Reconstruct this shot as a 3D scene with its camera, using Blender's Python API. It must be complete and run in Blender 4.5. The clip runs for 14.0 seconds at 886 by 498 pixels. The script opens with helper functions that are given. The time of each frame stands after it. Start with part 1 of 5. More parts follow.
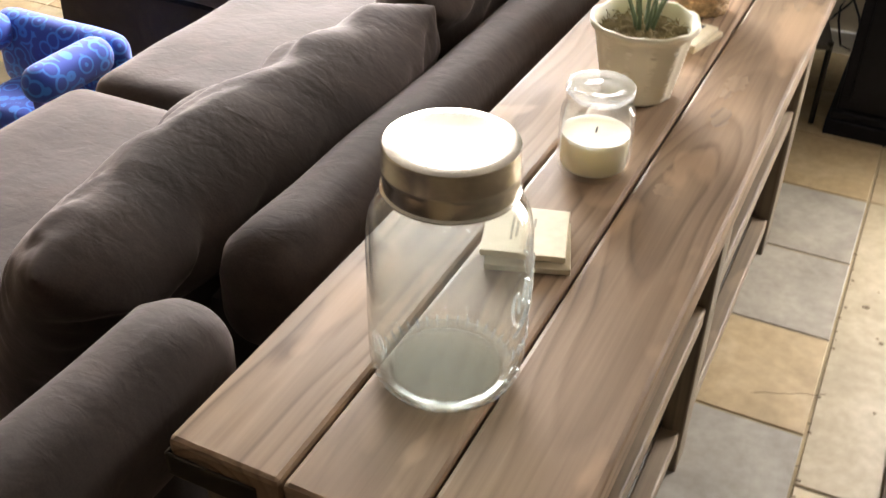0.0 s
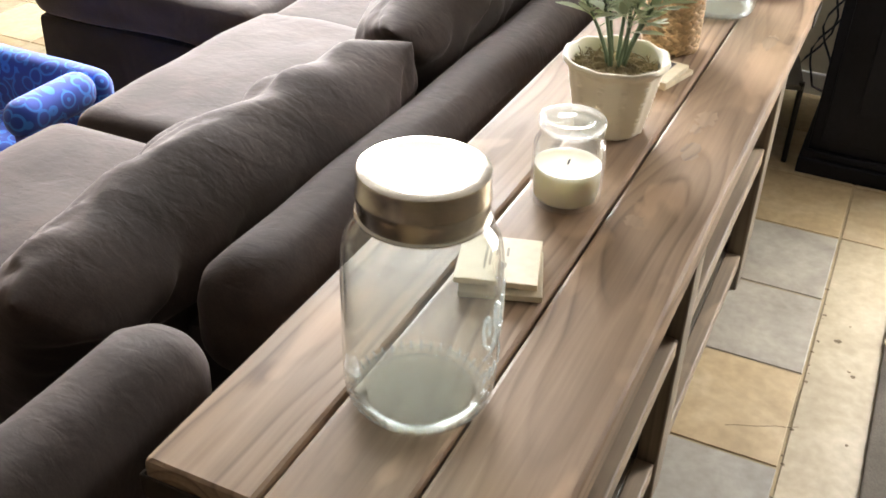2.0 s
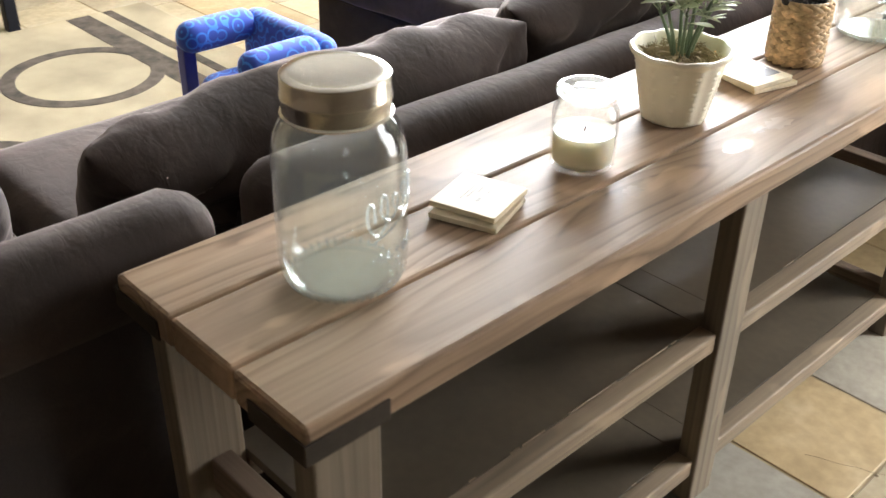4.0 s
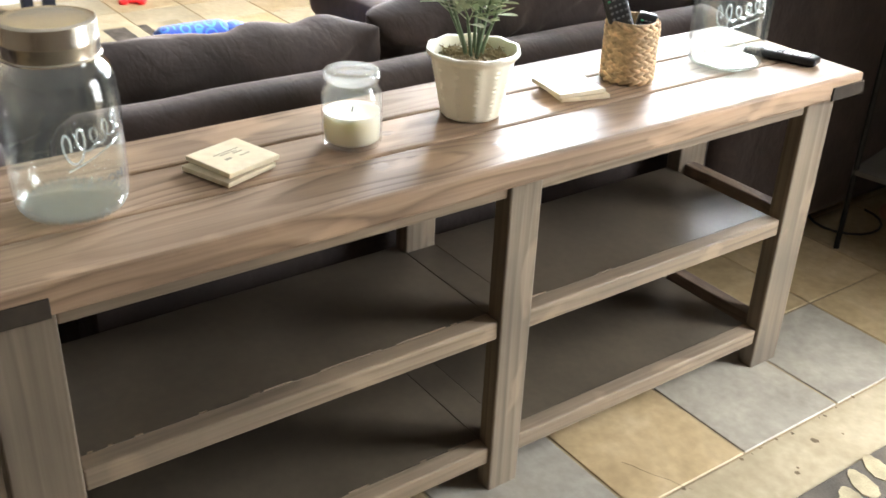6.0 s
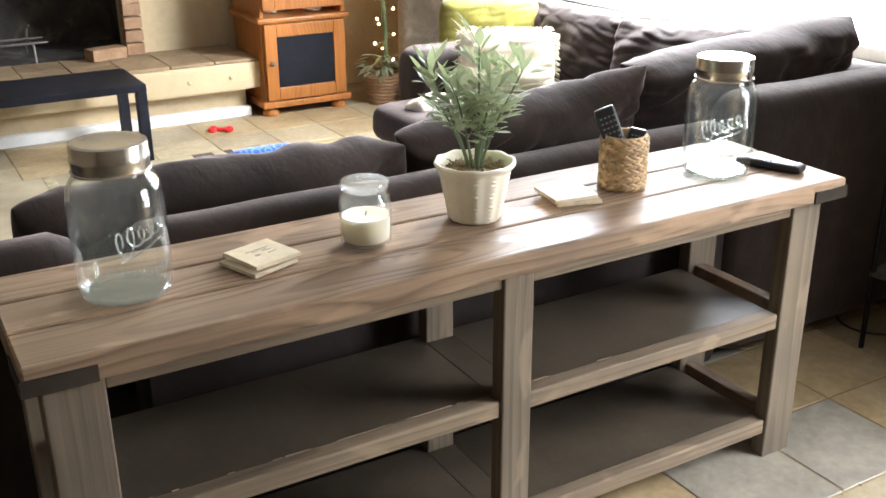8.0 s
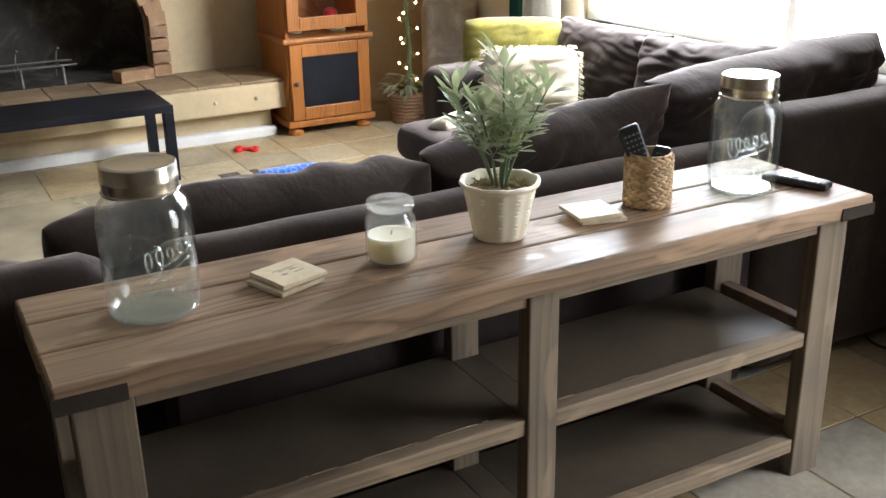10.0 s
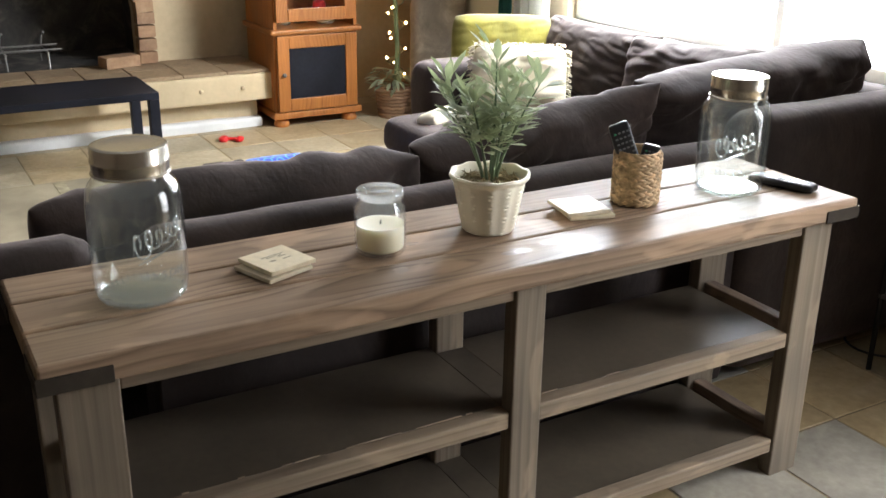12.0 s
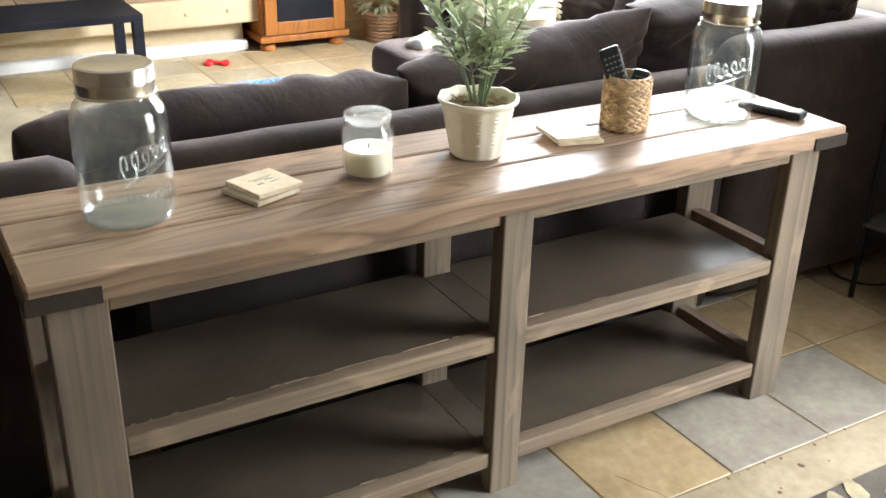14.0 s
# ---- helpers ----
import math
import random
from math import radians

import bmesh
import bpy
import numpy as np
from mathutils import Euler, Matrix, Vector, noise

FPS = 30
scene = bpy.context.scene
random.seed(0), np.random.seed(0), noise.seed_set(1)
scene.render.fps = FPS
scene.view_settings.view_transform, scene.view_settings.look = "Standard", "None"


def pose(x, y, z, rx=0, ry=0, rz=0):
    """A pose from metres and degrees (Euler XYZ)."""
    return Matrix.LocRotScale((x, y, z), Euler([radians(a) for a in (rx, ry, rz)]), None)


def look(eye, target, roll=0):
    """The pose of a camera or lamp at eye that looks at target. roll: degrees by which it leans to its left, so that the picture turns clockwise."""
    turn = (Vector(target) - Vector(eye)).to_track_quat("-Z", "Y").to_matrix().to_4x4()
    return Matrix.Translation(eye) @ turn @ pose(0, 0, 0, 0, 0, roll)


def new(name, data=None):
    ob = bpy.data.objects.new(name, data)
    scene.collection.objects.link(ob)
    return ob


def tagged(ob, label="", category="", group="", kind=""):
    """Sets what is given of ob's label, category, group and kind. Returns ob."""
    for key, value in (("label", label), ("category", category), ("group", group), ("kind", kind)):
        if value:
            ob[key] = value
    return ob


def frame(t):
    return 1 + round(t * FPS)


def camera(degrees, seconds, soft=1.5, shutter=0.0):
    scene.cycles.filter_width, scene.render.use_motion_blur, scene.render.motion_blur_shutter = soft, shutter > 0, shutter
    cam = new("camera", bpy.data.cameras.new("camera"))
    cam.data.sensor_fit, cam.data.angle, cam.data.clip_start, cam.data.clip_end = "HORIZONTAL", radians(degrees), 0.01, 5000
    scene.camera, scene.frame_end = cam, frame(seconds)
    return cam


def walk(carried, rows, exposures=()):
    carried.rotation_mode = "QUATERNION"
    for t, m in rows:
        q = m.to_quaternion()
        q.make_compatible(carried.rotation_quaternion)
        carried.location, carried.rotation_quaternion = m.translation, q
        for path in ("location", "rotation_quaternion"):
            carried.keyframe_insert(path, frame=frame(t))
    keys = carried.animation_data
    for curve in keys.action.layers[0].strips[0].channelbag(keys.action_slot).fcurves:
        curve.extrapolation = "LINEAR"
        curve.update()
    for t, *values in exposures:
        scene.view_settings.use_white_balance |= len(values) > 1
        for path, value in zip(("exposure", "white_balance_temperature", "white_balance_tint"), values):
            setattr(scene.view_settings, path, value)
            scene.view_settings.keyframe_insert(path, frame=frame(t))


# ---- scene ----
cam = camera(47.4, 14.0, shutter=0.5)
PATH = [
    (0, (0.131, -0.502, 1.42), (-0.57, 0.972, 0.264), 1.2),
    (0.5, (0.111, -0.538, 1.437), (-0.562, 0.987, 0.332), 6.2),
    (1, (0.106, -0.536, 1.441), (-0.55, 1.024, 0.375), 4.7),
    (1.5, (0.115, -0.532, 1.434), (-0.55, 1.017, 0.358), 3.4),
    (2, (0.151, -0.523, 1.421), (-0.539, 1.007, 0.332), 2.0),
    (2.2, (0.173, -0.521, 1.42), (-0.537, 0.987, 0.315), 1.8),
    (4.5, (0.773, -0.362, 1.379), (-0.512, 0.773, 0.349), 0.8),
    (5, (0.889, -0.26, 1.345), (-0.333, 0.966, 0.343), 1.8),
    (5.5, (1.023, -0.16, 1.342), (-0.265, 0.997, 0.341), 4.2),
    (6, (1.126, -0.131, 1.363), (-0.293, 0.908, 0.41), 2.4),
    (6.5, (1.289, -0.107, 1.364), (-0.216, 0.856, 0.467), 0.4),
    (7, (1.368, -0.114, 1.386), (-0.199, 0.79, 0.533), -0.2),
    (7.5, (1.403, -0.131, 1.41), (-0.201, 0.77, 0.626), -0.3),
    (8, (1.421, -0.123, 1.423), (-0.187, 0.807, 0.682), -0.4),
    (8.5, (1.429, -0.135, 1.429), (-0.216, 0.755, 0.719), -1.1),
    (11, (1.423, -0.125, 1.426), (-0.213, 0.787, 0.724), -0.9),
    (11.5, (1.424, -0.132, 1.425), (-0.194, 0.808, 0.719), -0.1),
    (12, (1.423, -0.146, 1.416), (-0.198, 0.783, 0.705), 0.8),
    (12.5, (1.43, -0.142, 1.405), (-0.17, 0.793, 0.651), 1.4),
    (13, (1.432, -0.141, 1.4), (-0.156, 0.774, 0.599), 1.0),
    (13.5, (1.433, -0.142, 1.401), (-0.143, 0.775, 0.581), 1.2),
    (14, (1.426, -0.149, 1.409), (-0.134, 0.777, 0.568), 1.5),
]

EXPOSURES = [
    (0, 1.0, 6950, 15), (1.0, 1.06, 6720, 13), (2.2, 1.06, 6650, 12), (4.4, 1.06, 6400, 10), (5, 1.27, 6300, 10), (6.5, 1.27, 6200, 9), (7.5, 1.18, 6150, 10),
    (8.2, 0.93, 6150, 11), (8.7, 0.70, 6150, 11), (10.8, 0.37, 6150, 11), (11.5, 0.35, 6150, 11), (12.5, 0.76, 6150, 11), (13.2, 1.06, 6150, 10), (14, 1.22, 6150, 10),
]
walk(cam, [(t, look(eye, target, roll)) for t, eye, target, roll in PATH], EXPOSURES)

# ---- light ----
H = 0.725
L = 1.752
W = 0.386
ROOM = dict(x0=-4.43, x1=3.2, y0=-3.6, y1=2.95, top=2.45)

world = bpy.data.worlds.new("world")
scene.world = world
world.use_nodes = True
wn = world.node_tree.nodes
sky = wn.new("ShaderNodeTexSky")
sky.sky_type, sky.sun_disc = "NISHITA", False
sky.sun_elevation, sky.sun_rotation = radians(48), radians(108)
wn["Background"].inputs["Strength"].default_value = 0.12
world.node_tree.links.new(sky.outputs[0], wn["Background"].inputs["Color"])


def lamp(name, kind, energy, m, color=(1, 1, 1), **sizes):
    data = bpy.data.lights.new(name, kind)
    data.energy, data.color = energy, color
    if kind == "AREA":
        data.spread = radians(sizes.get("spread", 180))
        data.shape, data.size, data.size_y = "RECTANGLE", sizes["sx"], sizes["sy"]
    if kind == "SUN":
        data.angle = radians(0.5)
    ob = new(name, data)
    ob.matrix_world = m
    return ob


lamp("sun", "SUN", 2.5, look((6.0, -2.0, 7.0), (0.0, 0.0, 0.0)), (1.0, 0.93, 0.82))
lamp("window_light", "AREA", 150, look((-1.98, 2.90, 1.36), (-1.55, 0.9, 0.55)), (0.93, 0.97, 1.0), sx=1.5, sy=1.2)
lamp("patio_light", "AREA", 18, look((1.22, 2.90, 1.15), (0.55, 2.05, 0.0)), (0.96, 0.98, 1.0), sx=0.9, sy=1.9, spread=105)


# ---- materials ----
def mat(name):
    m = bpy.data.materials.new(name)
    m.use_nodes = True
    nt = m.node_tree
    return m, nt, nt.nodes["Principled BSDF"]


def node(nt, kind, **props):
    n = nt.nodes.new(kind)
    for k, v in props.items():
        if k == "operation":
            n.operation = v
        elif k == "wave_type":
            n.wave_type = v
        elif k == "rings_direction":
            n.rings_direction = v
        else:
            n.inputs[k.replace("_", " ")].default_value = v
    return n


def ramp(nt, stops):
    r = nt.nodes.new("ShaderNodeValToRGB")
    e = r.color_ramp.elements
    while len(e) < len(stops):
        e.new(0.5)
    for el, (p, c) in zip(e, stops):
        el.position, el.color = p, (*c, 1)
    return r


def coords(nt, scale=(1, 1, 1), vary=True):
    tc = nt.nodes.new("ShaderNodeTexCoord")
    mp = nt.nodes.new("ShaderNodeMapping")
    mp.inputs["Scale"].default_value = scale
    nt.links.new(tc.outputs["Object"], mp.inputs["Vector"])
    if vary:
        oi = nt.nodes.new("ShaderNodeObjectInfo")
        mul = node(nt, "ShaderNodeMath", operation="MULTIPLY")
        mul.inputs[1].default_value = 37.0
        nt.links.new(oi.outputs["Random"], mul.inputs[0])
        nt.links.new(mul.outputs[0], mp.inputs["Location"])
    return mp.outputs[0]


def bump(nt, bsdf, height, strength=0.2, dist=0.002):
    b = node(nt, "ShaderNodeBump", Strength=strength, Distance=dist)
    nt.links.new(height, b.inputs["Height"])
    nt.links.new(b.outputs[0], bsdf.inputs["Normal"])


def mixc(nt, fac, a, b, blend="MIX"):
    m = nt.nodes.new("ShaderNodeMix")
    m.data_type, m.blend_type = "RGBA", blend
    for sock, v in ((m.inputs[0], fac), (m.inputs[6], a), (m.inputs[7], b)):
        if isinstance(v, (int, float)):
            sock.default_value = v
        elif isinstance(v, tuple):
            sock.default_value = (*v, 1)
        else:
            nt.links.new(v, sock)
    return m.outputs[2]


def plain(name, color, rough=0.5, metal=0.0, grain=60.0, amount=0.12, relief=0.1, big=4.0, **extra):
    """A painted, moulded or woven surface with fine grain and broad tone changes."""
    m, nt, p = mat(name)
    v = coords(nt)
    fine = node(nt, "ShaderNodeTexNoise", Scale=grain, Detail=4.0)
    broad = node(nt, "ShaderNodeTexNoise", Scale=big, Detail=3.0)
    nt.links.new(v, fine.inputs["Vector"])
    nt.links.new(v, broad.inputs["Vector"])
    dark = tuple(c * (1 - amount * 2) for c in color)
    light = tuple(min(1, c * (1 + amount * 1.6)) for c in color)
    r1 = ramp(nt, [(0.3, dark), (0.7, light)])
    nt.links.new(broad.outputs[0], r1.inputs[0])
    r2 = ramp(nt, [(0.3, tuple(1 - amount for _ in color)), (0.7, (1, 1, 1))])
    nt.links.new(fine.outputs[0], r2.inputs[0])
    nt.links.new(mixc(nt, 1.0, r1.outputs[0], r2.outputs[0], "MULTIPLY"), p.inputs["Base Color"])
    p.inputs["Roughness"].default_value, p.inputs["Metallic"].default_value = rough, metal
    for k, val in extra.items():
        p.inputs[k.replace("_", " ")].default_value = val
    if relief:
        bump(nt, p, fine.outputs[0], relief, 0.002)
    return m


def wood(name, dark, mid, light, axis=1, rough=0.45, knots=True, gloss=0.35, slow=1.0, rings=70.0, wander=0.16):
    """Stained softwood: growth rings cut into long cathedral loops along one axis, fine fibres, cloudy stain and a few knots."""
    m, nt, p = mat(name)
    sc = [8.0] * 3
    sc[axis] = 0.65 * slow
    v = coords(nt, tuple(sc))
    # growth rings round a pith line that lies off the board and wanders along its length
    tc = nt.nodes.new("ShaderNodeTexCoord")
    split = nt.nodes.new("ShaderNodeSeparateXYZ")
    nt.links.new(tc.outputs["Object"], split.inputs[0])
    oi = nt.nodes.new("ShaderNodeObjectInfo")
    squares = []
    for n, k in enumerate(q for q in range(3) if q != axis):
        drift = node(nt, "ShaderNodeTexNoise", Scale=1.0, Detail=1.5, Roughness=0.45)
        ds = [1.5] * 3
        ds[axis] = 1.9 * slow
        shift = nt.nodes.new("ShaderNodeVectorMath")
        shift.operation = "ADD"
        shift.inputs[1].default_value = (11.3 * n, 4.7 * n, 7.9 * n)
        nt.links.new(coords(nt, tuple(ds)), shift.inputs[0])
        nt.links.new(shift.outputs[0], drift.inputs["Vector"])
        seed = node(nt, "ShaderNodeMath", operation="MULTIPLY")
        seed.inputs[1].default_value = 1.0 + 6.37 * n
        nt.links.new(oi.outputs["Random"], seed.inputs[0])
        seed1 = node(nt, "ShaderNodeMath", operation="FRACT")
        nt.links.new(seed.outputs[0], seed1.inputs[0])
        base = node(nt, "ShaderNodeMath", operation="MULTIPLY_ADD")
        base.inputs[1].default_value, base.inputs[2].default_value = (0.07, -0.035) if n == 0 else (0.05, 0.02)
        nt.links.new(seed1.outputs[0], base.inputs[0])
        way = node(nt, "ShaderNodeMath", operation="MULTIPLY_ADD")
        way.inputs[1].default_value = wander
        nt.links.new(drift.outputs[0], way.inputs[0])
        nt.links.new(base.outputs[0], way.inputs[2])
        away = node(nt, "ShaderNodeMath", operation="ADD")
        away.inputs[1].default_value = -wander / 2
        nt.links.new(way.outputs[0], away.inputs[0])
        off = node(nt, "ShaderNodeMath", operation="ADD")
        nt.links.new(split.outputs[k], off.inputs[0])
        nt.links.new(away.outputs[0], off.inputs[1])
        sq = node(nt, "ShaderNodeMath", operation="MULTIPLY")
        nt.links.new(off.outputs[0], sq.inputs[0])
        nt.links.new(off.outputs[0], sq.inputs[1])
        squares.append(sq.outputs[0])
    total = node(nt, "ShaderNodeMath", operation="ADD")
    nt.links.new(squares[0], total.inputs[0])
    nt.links.new(squares[1], total.inputs[1])
    radius = node(nt, "ShaderNodeMath", operation="SQRT")
    nt.links.new(total.outputs[0], radius.inputs[0])
    wavy = node(nt, "ShaderNodeTexNoise", Scale=1.0, Detail=3.0)
    nt.links.new(v, wavy.inputs["Vector"])
    jitter = node(nt, "ShaderNodeMath", operation="MULTIPLY_ADD")
    jitter.inputs[1].default_value = 0.012
    nt.links.new(wavy.outputs[0], jitter.inputs[0])
    nt.links.new(radius.outputs[0], jitter.inputs[2])
    count = node(nt, "ShaderNodeMath", operation="MULTIPLY")
    count.inputs[1].default_value = rings
    nt.links.new(jitter.outputs[0], count.inputs[0])
    year = node(nt, "ShaderNodeMath", operation="FRACT")
    nt.links.new(count.outputs[0], year.inputs[0])
    # early wood darkens slowly into a late-wood line, then starts pale again
    growth = ramp(nt, [(0.0, (0.75, 0.75, 0.75)), (0.14, (0.1, 0.1, 0.1)), (0.6, (0.38, 0.38, 0.38)), (0.93, (1, 1, 1)), (1.0, (0.75, 0.75, 0.75))])
    nt.links.new(year.outputs[0], growth.inputs[0])
    half = growth
    fs = [120.0] * 3
    fs[axis] = 3.0
    fibre = node(nt, "ShaderNodeTexNoise", Scale=1.6, Detail=4.0)
    nt.links.new(coords(nt, tuple(fs)), fibre.inputs["Vector"])
    bs = [42.0] * 3
    bs[axis] = 1.1
    streak = node(nt, "ShaderNodeTexNoise", Scale=1.0, Detail=3.0, Distortion=0.5)
    nt.links.new(coords(nt, tuple(bs)), streak.inputs["Vector"])
    cloud = node(nt, "ShaderNodeTexNoise", Scale=4.0, Detail=3.0)
    nt.links.new(coords(nt), cloud.inputs["Vector"])
    r = ramp(nt, [(0.0, light), (0.5, mid), (0.8, tuple(0.5 * (p + q) for p, q in zip(mid, dark))), (1.0, dark)])
    show = node(nt, "ShaderNodeTexNoise", Scale=1.0, Detail=1.0)
    ms = [7.0] * 3
    ms[axis] = 1.6
    nt.links.new(coords(nt, tuple(ms)), show.inputs["Vector"])
    rm = ramp(nt, [(0.38, (0.25, 0.25, 0.25)), (0.62, (1, 1, 1))])
    nt.links.new(show.outputs[0], rm.inputs[0])
    nt.links.new(mixc(nt, rm.outputs[0], (0.45, 0.45, 0.45), half.outputs[0]), r.inputs[0])
    rs = ramp(nt, [(0.3, (0.88, 0.87, 0.86)), (0.7, (1.08, 1.07, 1.06))])
    nt.links.new(streak.outputs[0], rs.inputs[0])
    c = mixc(nt, 0.9, r.outputs[0], rs.outputs[0], "MULTIPLY")
    rf = ramp(nt, [(0.25, (0.84, 0.83, 0.82)), (0.75, (1.07, 1.06, 1.05))])
    nt.links.new(fibre.outputs[0], rf.inputs[0])
    c = mixc(nt, 0.9, c, rf.outputs[0], "MULTIPLY")
    rc = ramp(nt, [(0.3, (0.76, 0.76, 0.78)), (0.7, (1.16, 1.12, 1.06))])
    nt.links.new(cloud.outputs[0], rc.inputs[0])
    c = mixc(nt, 0.8, c, rc.outputs[0], "MULTIPLY")
    if knots:
        ks = [5.0] * 3
        ks[axis] = 2.2
        vo = node(nt, "ShaderNodeTexVoronoi", Scale=1.0)
        nt.links.new(coords(nt, tuple(ks)), vo.inputs["Vector"])
        rk = ramp(nt, [(0.0, (0.3, 0.26, 0.24)), (0.04, (0.6, 0.54, 0.5)), (0.075, (1, 1, 1))])
        nt.links.new(vo.outputs["Distance"], rk.inputs[0])
        c = mixc(nt, 0.7, c, rk.outputs[0], "MULTIPLY")
    if knots:
        # pale patches where the stain took badly
        bare = node(nt, "ShaderNodeTexNoise", Scale=1.0, Detail=2.5, Distortion=0.6)
        ps = [9.0] * 3
        ps[axis] = 4.0
        nt.links.new(coords(nt, tuple(ps)), bare.inputs["Vector"])
        rb = ramp(nt, [(0.60, (0, 0, 0)), (0.66, (0.5, 0.5, 0.5))])
        nt.links.new(bare.outputs[0], rb.inputs[0])
        c = mixc(nt, rb.outputs[0], c, tuple(min(1, q * k) for q, k in zip(light, (1.4, 1.3, 1.2))))
    nt.links.new(c, p.inputs["Base Color"])
    rr = ramp(nt, [(0.3, (rough - 0.1,) * 3), (0.7, (rough + 0.12,) * 3)])
    nt.links.new(cloud.outputs[0], rr.inputs[0])
    nt.links.new(rr.outputs[0], p.inputs["Roughness"])
    p.inputs["Specular IOR Level"].default_value = gloss
    rise = node(nt, "ShaderNodeMath", operation="MULTIPLY_ADD")
    rise.inputs[1].default_value = 0.35
    nt.links.new(half.outputs[0], rise.inputs[0])
    nt.links.new(fibre.outputs[0], rise.inputs[2])
    bump(nt, p, rise.outputs[0], 0.25, 0.001)
    return m


def fabric(name, color, rough=0.9, sheen=0.5, brush=1.0):
    """Brushed microsuede: nap swept two ways, with rubbed pale and dark patches."""
    m, nt, p = mat(name)
    v = coords(nt)
    nap = node(nt, "ShaderNodeTexNoise", Scale=6.0, Detail=5.0, Roughness=0.65, Distortion=0.6)
    fine = node(nt, "ShaderNodeTexNoise", Scale=420.0, Detail=2.0)
    for n in (nap, fine):
        nt.links.new(v, n.inputs["Vector"])
    r = ramp(nt, [(0.3, tuple(c * (1 - 0.35 * brush) for c in color)), (0.52, color), (0.7, tuple(c * (1 + 0.6 * brush) for c in color))])
    nt.links.new(nap.outputs[0], r.inputs[0])
    rf = ramp(nt, [(0.3, (0.82, 0.82, 0.82)), (0.7, (1.1, 1.1, 1.1))])
    nt.links.new(fine.outputs[0], rf.inputs[0])
    nt.links.new(mixc(nt, 1.0, r.outputs[0], rf.outputs[0], "MULTIPLY"), p.inputs["Base Color"])
    p.inputs["Roughness"].default_value = rough
    p.inputs["Sheen Weight"].default_value = sheen
    p.inputs["Sheen Roughness"].default_value = 0.45
    p.inputs["Sheen Tint"].default_value = (0.84, 0.68, 0.63, 1)
    crease = node(nt, "ShaderNodeTexNoise", Scale=11.0, Detail=4.0, Roughness=0.5, Distortion=0.5)
    nt.links.new(v, crease.inputs["Vector"])
    pucker = node(nt, "ShaderNodeTexNoise", Scale=1.0, Detail=2.0, Distortion=0.9)
    nt.links.new(coords(nt, (26.0, 52.0, 30.0)), pucker.inputs["Vector"])
    small = node(nt, "ShaderNodeMath", operation="MULTIPLY_ADD")
    small.inputs[1].default_value = 0.26
    nt.links.new(pucker.outputs[0], small.inputs[0])
    nt.links.new(crease.outputs[0], small.inputs[2])
    tot = node(nt, "ShaderNodeMath", operation="MULTIPLY_ADD")
    tot.inputs[1].default_value = 0.03
    nt.links.new(fine.outputs[0], tot.inputs[0])
    nt.links.new(small.outputs[0], tot.inputs[2])
    bump(nt, p, tot.outputs[0], 0.3, 0.012)
    return m


def stone(name, a, b, c, rough=0.5):
    m, nt, p = mat(name)
    v = coords(nt)
    n1 = node(nt, "ShaderNodeTexNoise", Scale=5.0, Detail=6.0, Roughness=0.6, Distortion=0.8)
    n2 = node(nt, "ShaderNodeTexNoise", Scale=45.0, Detail=4.0)
    for n in (n1, n2):
        nt.links.new(v, n.inputs["Vector"])
    r = ramp(nt, [(0.3, a), (0.5, b), (0.72, c)])
    nt.links.new(n1.outputs[0], r.inputs[0])
    r2 = ramp(nt, [(0.3, (0.86, 0.85, 0.83)), (0.7, (1.05, 1.05, 1.05))])
    nt.links.new(n2.outputs[0], r2.inputs[0])
    oi = nt.nodes.new("ShaderNodeObjectInfo")
    ro = ramp(nt, [(0.0, (0.85, 0.85, 0.86)), (1.0, (1.1, 1.08, 1.04))])
    nt.links.new(oi.outputs["Random"], ro.inputs[0])
    col = mixc(nt, 1.0, r.outputs[0], r2.outputs[0], "MULTIPLY")
    nt.links.new(mixc(nt, 1.0, col, ro.outputs[0], "MULTIPLY"), p.inputs["Base Color"])
    p.inputs["Roughness"].default_value = rough
    bump(nt, p, n1.outputs[0], 0.3, 0.004)
    return m


def glass(name, tint=(0.98, 1.0, 0.99), rough=0.0, ior=1.47):
    m, nt, p = mat(name)
    p.inputs["Base Color"].default_value = (*tint, 1)
    p.inputs["Roughness"].default_value = rough
    p.inputs["Transmission Weight"].default_value = 1.0
    p.inputs["IOR"].default_value = ior
    return m


def glow(name, color, strength):
    m, nt, p = mat(name)
    p.inputs["Base Color"].default_value = (*color, 1)
    p.inputs["Emission Color"].default_value = (*color, 1)
    p.inputs["Emission Strength"].default_value = strength
    return m


WOOD_TOP = wood("stained_pine", (0.200, 0.137, 0.091), (0.316, 0.222, 0.149), (0.390, 0.282, 0.195), axis=1, rough=0.5, gloss=0.2, rings=80.0, wander=0.13, slow=0.75)
VARNISH = wood("varnish_gloss", (0.200, 0.137, 0.091), (0.316, 0.222, 0.149), (0.390, 0.282, 0.195), axis=1, rough=0.36, gloss=0.4, rings=80.0, knots=False)
WOOD_Y = wood("stained_pine_rail", (0.188, 0.144, 0.100), (0.250, 0.196, 0.138), (0.295, 0.236, 0.169), axis=1, rough=0.52, wander=0.07, slow=0.6)
WOOD_Z = wood("stained_pine_post", (0.168, 0.136, 0.100), (0.208, 0.171, 0.127), (0.252, 0.211, 0.158), axis=2, rough=0.55, rings=60.0, wander=0.05, slow=0.5)
WOOD_X = wood("stained_pine_end", (0.15, 0.108, 0.078), (0.2, 0.15, 0.112), (0.245, 0.19, 0.145), axis=0, rough=0.52)
